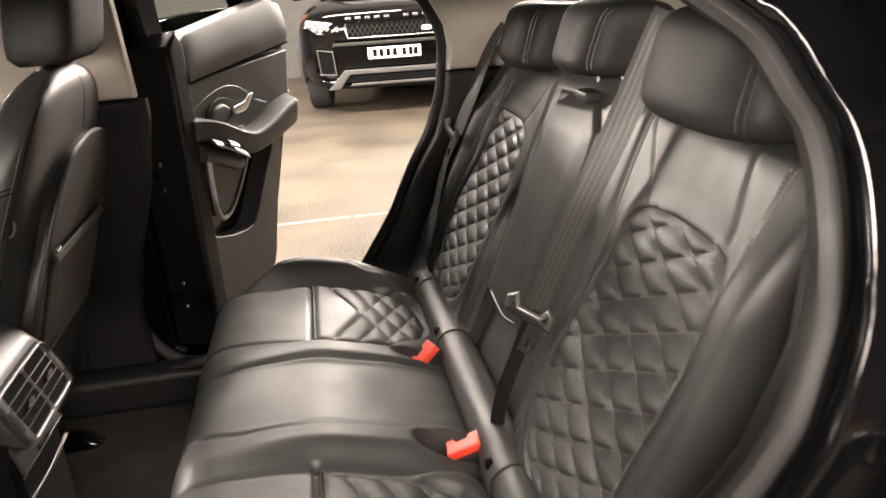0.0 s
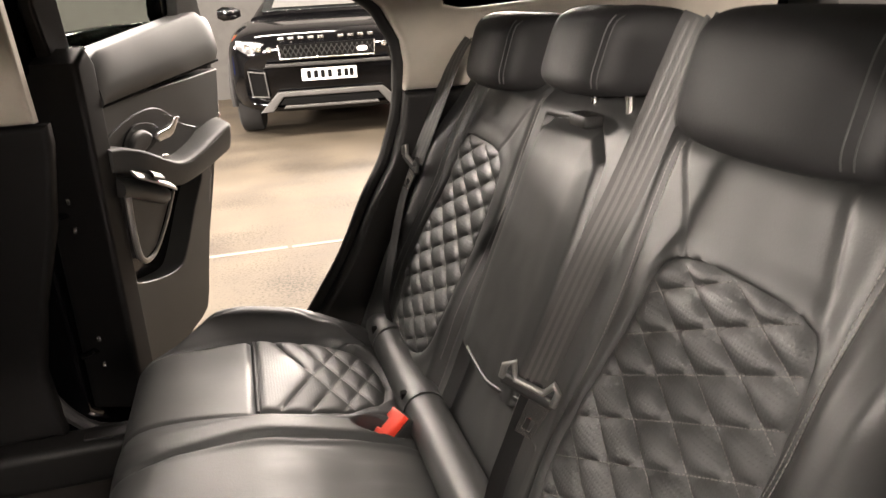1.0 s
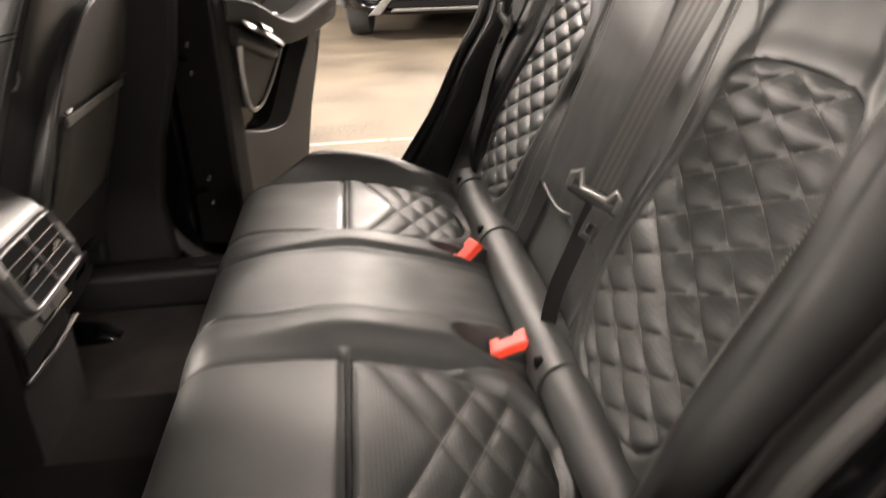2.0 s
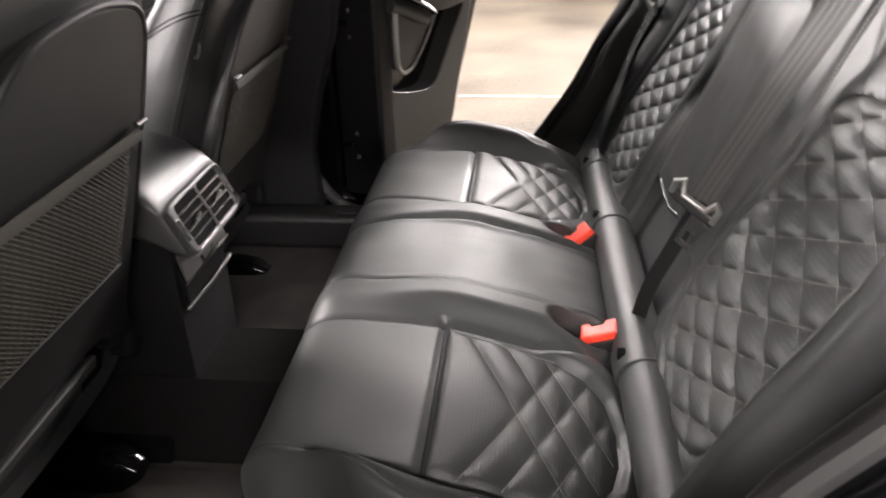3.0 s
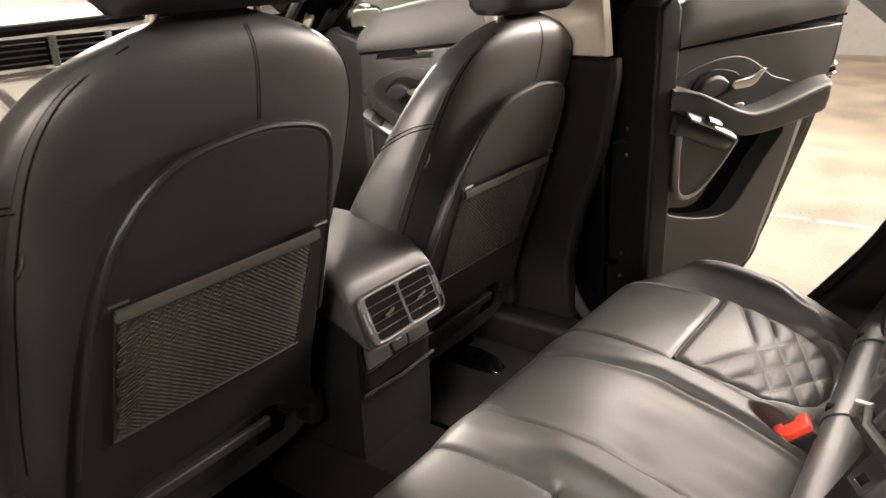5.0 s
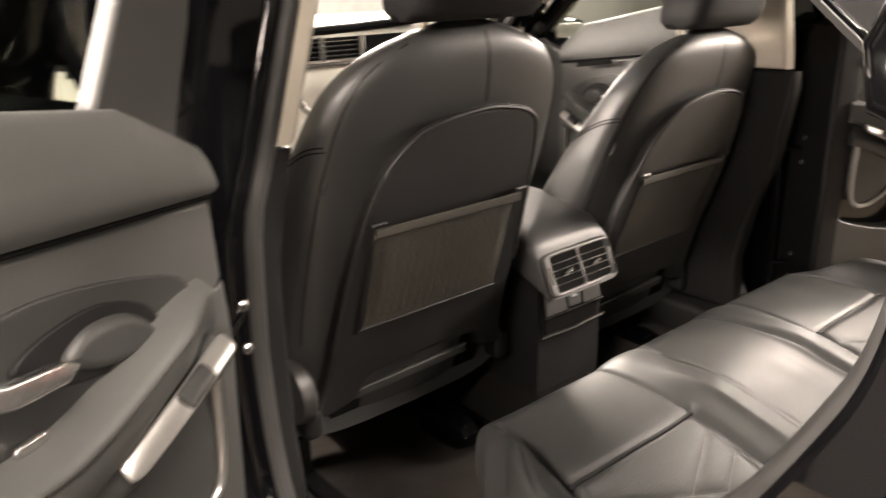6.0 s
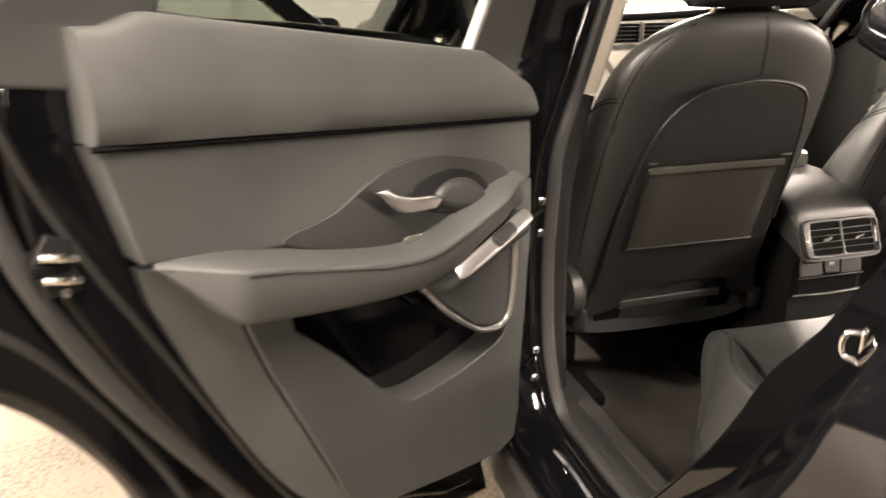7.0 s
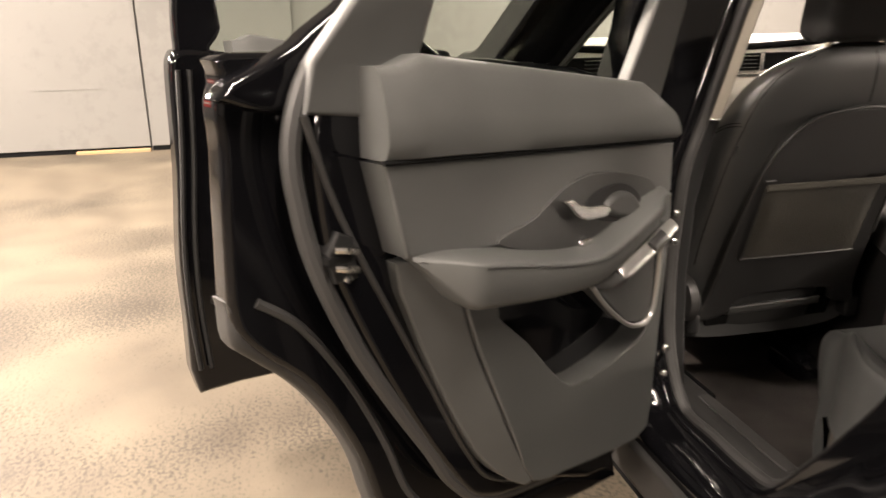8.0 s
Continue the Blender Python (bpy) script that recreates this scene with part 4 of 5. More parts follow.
LOWSL = Matrix(((0, -0.3, 1, -0.332 + 0.3 * 0.67), (1, 0, 0, 0), (0, 1, 0, 0), (0, 0, 0, 1)))
part("lower_fascia", sheet([[(CY - 0.092, 0.64), (CY - 0.092, 0.70), (CY + 0.092, 0.70), (CY + 0.092, 0.64)]], 0.008, 0.003, LOWSL), DARK, CONSOLE, "black lower fascia")
for y0, y1 in ((CY - 0.088, CY - 0.024), (CY + 0.026, CY + 0.086)):
    part("blank_cover", sheet([[(y0, 0.648), (y0 + 0.006, 0.696), (y1, 0.696), (y1, 0.648)]], 0.008, 0.002, Matrix.Translation((0.005, 0, 0)) @ LOWSL), HOOD_GREY, CONSOLE, "grey blank cover")
part("socket_cover", sheet([superell(CY + 0.001, 0.673, 0.022, 0.022, 24, 6)], 0.010, 0.003, Matrix.Translation((0.006, 0, 0)) @ LOWSL), PLASTIC, CONSOLE, "dark power socket cover")
part("socket_mark", boxed((-0.326, CY - 0.007, 0.670), (-0.3205, CY + 0.007, 0.677)), WHITE, CONSOLE, "small pale mark on the socket cover")
part("fascia_edge", tube([(-0.319, CY - 0.092, 0.644), (-0.317, CY + 0.092, 0.644)], 0.002, 6), CHROME, CONSOLE, "thin bright edge under the fascia")
part("tray", boxed((-0.35, CY - 0.085, 0.60), (-0.324, CY + 0.085, 0.638), 0.004), DARK, CONSOLE, "black tray slot")
part("tray_trim", tube([(-0.322, CY - 0.10, 0.600), (-0.318, CY, 0.598), (-0.322, CY + 0.10, 0.600)], 0.004, 8), CHROME, CONSOLE, "thin chrome tray edge")
# ---- doors ----
MID = [(0.730, 1.146), (-0.018, 1.084), (-0.022, 0.985), (0.05, 0.945), (0.169, 0.925), (0.327, 0.935), (0.512, 0.985), (0.695, 1.010)]
FACET = [(0.405, 0.510), (0.445, 0.522), (0.505, 0.585), (0.56, 0.677), (0.615, 0.79), (0.655, 0.885), (0.69, 0.995), (0.60, 0.975), (0.585, 0.92), (0.545, 0.81), (0.495, 0.70), (0.45, 0.60)]
LOWER = [(0.008, 0.46), (0.112, 0.452), (0.30, 0.485), (0.403, 0.510), (0.448, 0.60), (0.493, 0.70), (0.543, 0.81), (0.583, 0.92), (0.598, 0.975), (0.512, 0.98), (0.327, 0.93), (0.169, 0.92), (0.05, 0.94), (-0.022, 0.98), (-0.02, 0.8), (-0.005, 0.60)]
POCKET = [(0.505, 0.885), (0.427, 0.795), (0.325, 0.685), (0.272, 0.662), (0.20, 0.664), (0.139, 0.672), (0.045, 0.70), (0.04, 0.78), (0.10, 0.865), (0.30, 0.885)]
SHELL = [(-0.02, 0.285), (0.164, 0.318), (0.336, 0.362), (0.486, 0.395), (0.60, 0.45), (0.665, 0.53), (0.705, 0.65), (0.785, 0.80), (0.868, 0.885), (0.903, 0.945), (0.902, 1.05), (0.895, 1.17), (0.888, 1.255), (0.80, 1.29), (-0.02, 1.19), (-0.05, 0.9), (-0.04, 0.6)]
FRAME = [(-0.06, 1.15), (-0.07, 1.30), (-0.03, 1.46), (0.08, 1.535), (0.30, 1.55), (0.46, 1.53), (0.61, 1.45), (0.715, 1.36), (0.80, 1.30), (0.86, 1.22)]
GLAZE = [(0.06, 1.15), (0.03, 1.28), (0.055, 1.43), (0.12, 1.49), (0.30, 1.505), (0.46, 1.485), (0.575, 1.42), (0.615, 1.30), (0.66, 1.20)]
SEALS = [(0.30, 1.525), (0.46, 1.50), (0.58, 1.44), (0.70, 1.36), (0.79, 1.27), (0.826, 1.18), (0.82, 1.09), (0.797, 1.0), (0.74, 0.87), (0.664, 0.74), (0.60, 0.64), (0.541, 0.545), (0.46, 0.475), (0.30, 0.435), (0.10, 0.405), (0.03, 0.45), (0.0, 0.65)]
LIP = [(0.815, 1.216), (0.783, 1.114), (0.741, 1.019), (0.684, 0.909), (0.606, 0.759), (0.528, 0.61), (0.454, 0.517), (0.30, 0.462), (0.05, 0.44)]
CLAD = [(0.905, 0.955), (0.902, 0.905), (0.87, 0.870), (0.809, 0.810), (0.753, 0.733), (0.704, 0.636), (0.674, 0.53), (0.63, 0.44), (0.53, 0.385), (0.50, 0.42), (0.575, 0.475), (0.615, 0.54), (0.651, 0.635), (0.715, 0.765), (0.791, 0.882), (0.861, 0.945), (0.905, 0.972)]


def face(v):
    return Matrix.Translation((0, v, 0)) @ XZ


def door_trim(put, front=False):
    """The inner trim that all doors share."""
    put("middle_panel", sheet([MID], 0.095, 0.006, face(-0.0445), 3), DOOR_MID, lab="grey moulded middle panel")
    put("lower_panel", sheet([rounded(LOWER, 2), rounded(POCKET, 3)[::-1]], 0.095, 0.004, face(-0.0425), 3), DOOR_MID, lab="grey moulded lower panel")
    bm = sheet([rounded(FACET, 2)], 0.07, 0.004, face(-0.030), 3)
    for v in bm.verts:  # this strip turns away towards the door's rear edge
        v.co.y -= 0.38 * max(0.0, v.co.x - 0.400 - 0.42 * (v.co.z - 0.51))
    put("rear_facet", bm, DOOR_MID, lab="grey moulded rear strip of the door panel")
    rings = []
    for t in steps(0, 1, 20):  # upper roll: a soft section that bulges inwards
        u = 0.728 - 0.743 * t
        lo = 1.150 - 0.060 * t
        hi = (1.272 if u > 0.662 else 1.285 - 0.079 * (0.656 - u) / 0.57 if u > 0.088 else 1.205 - 0.055 * (0.088 - u) / 0.10)
        end = 0.80 + 0.20 * ease(0, 0.03, t)
        rings.append([(u, -0.055, lo), (u, -0.028 + 0.03 * end, lo), (u, -0.020 + 0.032 * end, lo + 0.004), (u, -0.012 + 0.032 * end, lo + 0.22 * (hi - lo)), (u, -0.013 + 0.03 * end, lo + 0.45 * (hi - lo)), (u, -0.018 + 0.028 * end, lo + 0.72 * (hi - lo)), (u, -0.024 + 0.026 * end, lo + 0.90 * (hi - lo)), (u, -0.028 + 0.025 * end, lo + 0.97 * (hi - lo)), (u, -0.034 + 0.024 * end, hi), (u, -0.075, hi - 0.004)])
    put("upper_roll", loft(rings), DOOR_SKIN, lab="soft grey upper door roll", smooth=50)
    put("roll_seam", tube([(u, 0.006, 1.150 - 0.0795 * (0.74 - u)) for u in steps(0.735, -0.015, 10)], 0.0035, 6), DARK, lab="dark seam under the upper roll")
    # liner coloured darker than the panel for the shade inside the pocket
    put("pocket", sheet([rounded(grow(POCKET, 0.02), 3)], 0.008, 0.002, face(-0.070)), DOOR_DARK, lab="door pocket with its shade in the liner's colour")
    rings = []
    for t in steps(0, 1, 40):  # armrest: a broad ledge that narrows and climbs towards the grab
        u = 0.684 - 0.660 * t
        zt = 1.009 - 0.070 * ease(0.0, 0.62, t) + 0.062 * ease(0.58, 1.0, t)
        deep = min(1.0, t / 0.115)
        zb = zt - 0.004 - (0.082 - 0.018 * ease(0.15, 0.6, t) - 0.010 * ease(0.6, 1.0, t)) * deep
        w = (0.066 - 0.012 * t) * deep * (1 - 0.55 * ease(0.86, 1.0, t)) + 0.002
        k = 0.007 * deep
        rings.append([(u, -0.03, zt + 0.002), (u, 0.0, zt + 0.002), (u, 0.5 * w, zt - 0.002), (u, max(w - 1.6 * k, 0.6 * w), zt - 0.005), (u, w - 0.5 * k, zt - 0.006 - 0.3 * k), (u, w, zt - 0.006 - k), (u, w - 0.002, 0.5 * (zt + zb)), (u, 0.86 * w, zb + 0.012 * deep), (u, 0.72 * w, zb + 0.003), (u, 0.4 * w, zb), (u, -0.03, zb + 0.004)])
    put("armrest", loft(rings), DOOR_SKIN, lab="padded grey armrest", smooth=50)
    put("armrest_piping", tube([(r[5][0], r[5][1] + 0.0004, r[5][2] - 0.002) for r in rings[5:-3]], 0.0011, 6), PLASTIC, lab="stitched armrest edge")
    recess = [tuple(p) for p in rounded([(0.512, 0.99), (0.422, 1.015), (0.357, 1.046), (0.286, 1.064), (0.20, 1.058), (0.103, 1.034), (0.05, 1.01), (0.04, 0.96), (0.169, 0.925), (0.327, 0.935)], 4)]
    # flat plate; its darker grey paints the hollow's shade
    put("handle_recess", sheet([recess], 0.008, 0.0035, face(0.0025)), RECESS_SHADE, lab="handle recess with its shade in a darker grey")
    bowl = [tuple(p) for p in rounded([(0.285, 1.012), (0.25, 1.030), (0.182, 1.034), (0.125, 1.012), (0.098, 0.975), (0.127, 0.955), (0.213, 0.968), (0.26, 0.985)], 4)]
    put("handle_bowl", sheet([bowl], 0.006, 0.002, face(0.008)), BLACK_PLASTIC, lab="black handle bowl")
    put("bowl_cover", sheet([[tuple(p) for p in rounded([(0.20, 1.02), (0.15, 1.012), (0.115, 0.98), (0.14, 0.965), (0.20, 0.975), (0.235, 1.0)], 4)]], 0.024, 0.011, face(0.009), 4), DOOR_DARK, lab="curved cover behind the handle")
    h = [(0.372, 1.036), (0.345, 1.036), (0.328, 1.024), (0.30, 1.015), (0.244, 1.008), (0.230, 0.998), (0.245, 0.986), (0.30, 0.990), (0.324, 0.998), (0.34, 1.010), (0.354, 1.024)]
    put("door_handle", sheet([h], 0.014, 0.004, face(0.022)), CHROME, lab="chrome door handle")
    put("lock_button", sheet([superell(0.285, 0.945, 0.018, 0.007, 16, 3)], 0.01, 0.003, face(0.012)), CHROME, lab="small bright lock button")
    tip = (0, 0.66, -0.75)  # the switch plate leans up and inwards
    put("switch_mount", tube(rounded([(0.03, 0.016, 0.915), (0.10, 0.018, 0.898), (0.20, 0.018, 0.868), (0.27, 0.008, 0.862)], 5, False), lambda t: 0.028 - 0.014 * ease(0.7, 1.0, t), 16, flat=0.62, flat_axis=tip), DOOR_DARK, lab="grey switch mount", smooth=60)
    put("switch_bezel", tube(rounded([(0.045, 0.052, 0.938), (0.06, 0.052, 0.934), (0.13, 0.056, 0.912), (0.205, 0.054, 0.886), (0.225, 0.050, 0.880)], 4, False), lambda t: 0.0135 - 0.004 * abs(2 * t - 1) ** 5, 14, flat=0.30, flat_axis=tip), SATIN, lab="satin silver window switch plate", smooth=60)
    put("window_switch", tube([(0.10, 0.062, 0.930), (0.145, 0.064, 0.916)], 0.0115, 10, flat=0.4, flat_axis=tip), PLASTIC, lab="dark window switch")
    lp = rounded([(0.050, 0.028, 0.905), (0.048, 0.026, 0.835), (0.055, 0.024, 0.762), (0.075, 0.024, 0.738), (0.105, 0.024, 0.735), (0.148, 0.024, 0.750), (0.22, 0.024, 0.805), (0.275, 0.024, 0.862)], 4, False)
    put("trim_loop", tube(lp, lambda t: 0.0075 - 0.0025 * ease(0.45, 0.75, t), 8, flat=0.8), SATIN, lab="satin silver trim loop")
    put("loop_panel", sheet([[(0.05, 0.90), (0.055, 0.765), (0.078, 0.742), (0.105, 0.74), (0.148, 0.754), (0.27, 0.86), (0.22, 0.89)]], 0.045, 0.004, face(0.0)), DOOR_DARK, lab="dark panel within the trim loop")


def rear_door(m, flip, sag, label):
    """Local frame: x from the hinge along the door, y inwards (outwards on the other side), z up."""
    F = Matrix(((1, 0, 0, 0), (0, -1 if flip else 1, 0, 0), (sag, 0, 1, 0), (0, 0, 0, 1)))

    def put(name, bm, mat, parent=None, lab="", smooth=35):
        for v in bm.verts:
            v.co.y += 0.22 * max(0.0, v.co.z - 1.28)
            if flip and name in ("upper_roll", "roll_seam"):
                v.co.z += 0.05 * (v.co.x - 0.35)
            if flip and name in ("upper_roll", "roll_seam", "middle_panel", "lower_panel", "roll_seam"):
                v.co.x = max(v.co.x, 0.042)
        bm.transform(F)
        return part(name, bm, mat, parent or d, lab, True, smooth)

    d = put("rear_door", sheet([rounded(SHELL, 4)], 0.046, 0.012, face(-0.137), 4), PAINT, CAR, label)
    d.matrix_basis = m
    put("window_frame", sheet([rounded(FRAME, 4), rounded(GLAZE, 4)[::-1]], 0.045, 0.012, face(-0.10), 3), PAINT, lab="black window frame")
    put("rear_sail", sheet([[(0.70, 1.20), (0.815, 1.216), (0.80, 1.28), (0.735, 1.36), (0.66, 1.43), (0.585, 1.43), (0.60, 1.352), (0.62, 1.27), (0.70, 1.262)]], 0.03, 0.008, face(-0.06), 3), DOOR_MID, lab="grey window frame trim")
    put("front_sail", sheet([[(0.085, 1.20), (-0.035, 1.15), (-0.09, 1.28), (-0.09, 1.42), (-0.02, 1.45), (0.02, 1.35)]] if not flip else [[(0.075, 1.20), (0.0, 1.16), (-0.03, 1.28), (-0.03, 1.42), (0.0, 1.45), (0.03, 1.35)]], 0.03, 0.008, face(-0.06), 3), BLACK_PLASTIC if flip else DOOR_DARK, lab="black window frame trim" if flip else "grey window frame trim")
    put("window_pane", sheet([rounded(GLAZE, 4)], 0.004, 0.0, face(-0.105)), TINT, lab="lightly tinted door glass").visible_shadow = False
    put("seal", tube(rounded([(u, -0.066, z) for u, z in SEALS], 5, False), 0.014, 10), RUBBER, lab="dark rubber door seal")
    put("seal_lip", tube(rounded([(u, -0.050, z) for u, z in LIP], 5, False), 0.006, 8), PLASTIC, lab="thin inner seal lip")
    put("inner_frame", sheet([[tuple(p) for p in rounded([(0.02, 0.40), (0.30, 0.435), (0.47, 0.48), (0.55, 0.56), (0.67, 0.76), (0.775, 0.98), (0.80, 1.10), (0.80, 1.2), (0.76, 1.25), (0.60, 1.235), (0.30, 1.19), (0.0, 1.14)], 4)]], 0.045, 0.012, face(-0.072), 3), PAINT, lab="black painted inner frame")
    put("arch_flap", sheet([rounded(CLAD, 3)], 0.05, 0.014, face(-0.145), 4), CLADDING, lab="grey plastic arch cladding on the door's rear edge")
    put("arch_lip", tube(rounded([(0.868, -0.118, 0.962), (0.80, -0.118, 0.905), (0.722, -0.118, 0.79), (0.655, -0.118, 0.655), (0.615, -0.118, 0.55), (0.57, -0.118, 0.48)], 5, False), 0.009, 8), RUBBER, lab="dark rubber lip inside the arch cladding")
    put("bottom_trim", sheet([[(-0.02, 0.275), (0.164, 0.305), (0.336, 0.35), (0.486, 0.385), (0.46, 0.43), (0.30, 0.40), (0.0, 0.35)]], 0.045, 0.015, face(-0.10), 3), PAINT, lab="black gloss door bottom")
    latch = put("latch", sheet([[(0.748, 0.985), (0.786, 0.985), (0.797, 1.03), (0.778, 1.058), (0.752, 1.045)]], 0.03, 0.004, face(-0.055), 2), BLACK_PLASTIC, lab="black door latch")
    put("latch_mouth", boxed((0.760, -0.052, 1.012), (0.80, -0.036, 1.026), 0.003), DARK, latch, "black latch mouth")
    for z in (1.006, 1.032):
        put("latch_claw", tube(rounded([(0.752, -0.037, z - 0.006), (0.770, -0.030, z), (0.790, -0.036, z + 0.004)], 4, False), 0.0055, 8), CHROME, latch, "bright steel claw")
    put("latch_screw", lathe([(0.0, 0.0), (0.007, 0.0), (0.006, 0.004), (0.0, 0.005)], 12, m=Matrix.Translation((0.768, -0.038, 0.990)) @ pose(0, 0, 0, -90)), CHROME, latch, "bright screw")
    # black piece added to darken the far door's hinge edge
    if flip:
        put("hinge_cover", sheet([[(-0.03, 0.42), (0.046, 0.43), (0.046, 1.17), (0.02, 1.20), (-0.03, 1.17)]], 0.125, 0.012, face(-0.045), 3), BLACK_PLASTIC, lab="black piece added along the hinge edge")
    door_trim(put)
    return d


rear_door(pose(-0.161, -0.823, 0, 0, 0, -59.1), False, 0.0, "open black rear door with grey trim")
rear_door(pose(-0.142, 0.777, 0.024, 0, 0, 70.4), True, -0.080, "open black rear door with grey trim on the far side")

# front doors
FSHELL = [(0.0, 0.28), (0.9, 0.28), (1.03, 0.297), (1.039, 0.514), (1.038, 0.70), (1.017, 0.937), (1.009, 1.176), (1.000, 1.235), (0.975, 1.252), (0.90, 1.247), (0.5, 1.175), (0.0, 1.10), (-0.02, 0.7)]
FFRAME = [(0.02, 1.07), (0.22, 1.24), (0.50, 1.44), (0.75, 1.53), (0.90, 1.55), (0.955, 1.50), (0.972, 1.42), (0.982, 1.34), (0.984, 1.27), (0.975, 1.235), (0.90, 1.215), (0.50, 1.14)]
FGLAZE = [(0.20, 1.11), (0.30, 1.23), (0.53, 1.40), (0.72, 1.485), (0.82, 1.495), (0.862, 1.40), (0.860, 1.30), (0.846, 1.205)]
for s, m, lab in ((-1, pose(-1.25, -0.86, 0, 0, 0, -70), "open black front door with dark trim"), (1, pose(-1.32, 0.80, -0.02, 0, 0, 0), "closed black front door with dark trim")):
    F = Matrix.Diagonal((1, 1 if s < 0 else -1, 1, 1))
    bm = sheet([rounded(FSHELL, 3)], 0.08, 0.02, face(-0.06), 4)
    for v in bm.verts:
        v.co.y += 0.0 if s < 0 else 0.10 * max(0.0, v.co.z - 0.6) + 0.12 * max(0.0, v.co.z - 1.15)
    bm.transform(F)
    d = part("front_door", bm, PAINT, CAR, lab, True)
    d.matrix_basis = m

    def fput(name, bm, mat, parent=None, lab="", smooth=35, d=d, F=F):
        for v in bm.verts:
            v.co.y += 0.0 if s < 0 else 0.10 * max(0.0, v.co.z - 0.6) + 0.12 * max(0.0, v.co.z - 1.15)
        bm.transform(F)
        return part(name, bm, mat, parent or d, lab, True, smooth)

    fput("window_frame", sheet([rounded(FFRAME, 4), rounded(FGLAZE, 4)[::-1]], 0.045, 0.012, face(-0.05), 3), PAINT, lab="black window frame")
    fput("window_pane", sheet([rounded(FGLAZE, 4)], 0.004, 0.0, face(-0.05)), TINT, lab="lightly tinted door glass").visible_shadow = False
    for k, u in enumerate((0.985, 0.955) if s < 0 else ()):
        fput("edge_seal", tube(rounded([(u + 0.035, -0.012 + 0.004 * k, 0.36), (u + 0.045, -0.012, 0.55), (u + 0.040, -0.012, 0.75), (u + 0.018, -0.012, 0.98), (u + 0.005, -0.012, 1.20)], 4, False), 0.008, 8), BLACK_PLASTIC, lab="black door edge seal")
    fput("bottom_trim", sheet([[(0.0, 0.26), (1.0, 0.26), (1.02, 0.36), (0.0, 0.34)]], 0.05, 0.015, face(-0.10), 3), CLADDING, lab="dark lower door trim")
    mirror = fput("door_mirror", loft([[(0.10 + px, -0.12 - k, 1.13 + pz) for px, pz in superell(0, 0.0, 0.06 * w, 0.085 * w, 28, 3.5)] for k, w in ((0.0, 0.5), (0.03, 0.95), (0.14, 1.0), (0.20, 0.85), (0.225, 0.4))]), PAINT, lab="black door mirror")
    fput("mirror_glass", sheet([superell(-0.22, 1.135, 0.08, 0.06, 28, 4)], 0.006, 0.002, Matrix.Translation((0.166, 0, 0)) @ pose(0, 0, 0, 0, 0, 90) @ XZ), CHROME, mirror, "mirror glass")
    fput("side_repeater", boxed((0.05, -0.33, 1.16), (0.12, -0.23, 1.175), 0.006), YELLOW, mirror, "amber side repeater")
    Fk = Matrix(((0.72, 0, 0, 0.34), (0, 1, 0, 0.06), (0, 0, 1, 0), (0, 0, 0, 1)))

    def tput(name, bm, mat, parent=None, lab="", smooth=35, d=d, F=F):
        bm.transform(F @ Fk)
        return part(name, bm, mat, parent or d, lab, True, smooth)

    door_trim(tput)
    bm = sheet([rounded([(0.02, 0.42), (0.40, 0.42), (0.40, 1.10), (0.02, 1.05)], 2)], 0.05, 0.012, face(0.03), 3)
    bm.transform(F)
    part("front_panel", bm, PLASTIC, d, "dark grey front part of the door panel", True)
    fput("speaker_slot", sheet([[(0.42, 1.082), (0.56, 1.10), (0.55, 1.115), (0.43, 1.098)]], 0.012, 0.003, face(0.055)), DARK, lab="dark speaker slot")

# ---- belts and buckles ----
def strap(name, pts, cut, width, across, lab):
    """Ribbed webbing down to the tongue at point number cut, plain dark webbing below it."""
    t = thing(name, Matrix.Translation(pts[-1]), lab, "seat belt", "rear seat belts")
    path = rounded(pts[:cut + 1], 8, False)
    side = Vector(across).normalized()
    out = side.cross((path[0] - path[-1]).normalized())
    out *= 0.0012 if out.x < 0 else -0.0012
    part("webbing", tube(path, width / 2, 10, flat=0.05, flat_axis=across), BELT, t, "black woven webbing")
    for o in (-0.36, -0.12, 0.12, 0.36):
        part("woven_rib", tube([p + side * width * o + out for p in path], width * 0.05, 6, flat=0.16, flat_axis=across), BELT_RIB, t, "paler woven rib")
    part("lower_webbing", tube(rounded(pts[cut:], 8, False), width * 0.28, 10, flat=0.08, flat_axis=across), BLACK_PLASTIC, t, "black lower webbing")
    return t


R_BELT = strap("seat_belt", [(0.600, 0.575, 1.20), (0.575, 0.582, 1.161), (0.532, 0.594, 1.059), (0.491, 0.612, 0.961), (0.455, 0.605, 0.888), (0.422, 0.564, 0.809), (0.387, 0.505, 0.718), (0.395, 0.50, 0.64)], 3, 0.048, (-0.30, 0.95, 0.0), "black ribbed seat belt with a bright tongue before the backrest")
M_BELT = strap("seat_belt", [(0.625, -0.179, 1.25), (0.612, -0.177, 1.223), (0.556, -0.169, 1.092), (0.513, -0.151, 0.989), (0.452, -0.138, 0.848), (0.424, -0.140, 0.78), (0.397, -0.140, 0.71), (0.385, -0.138, 0.64)], 4, 0.040, (-0.80, 0.58, -0.25), "black ribbed middle seat belt with a bright tongue")
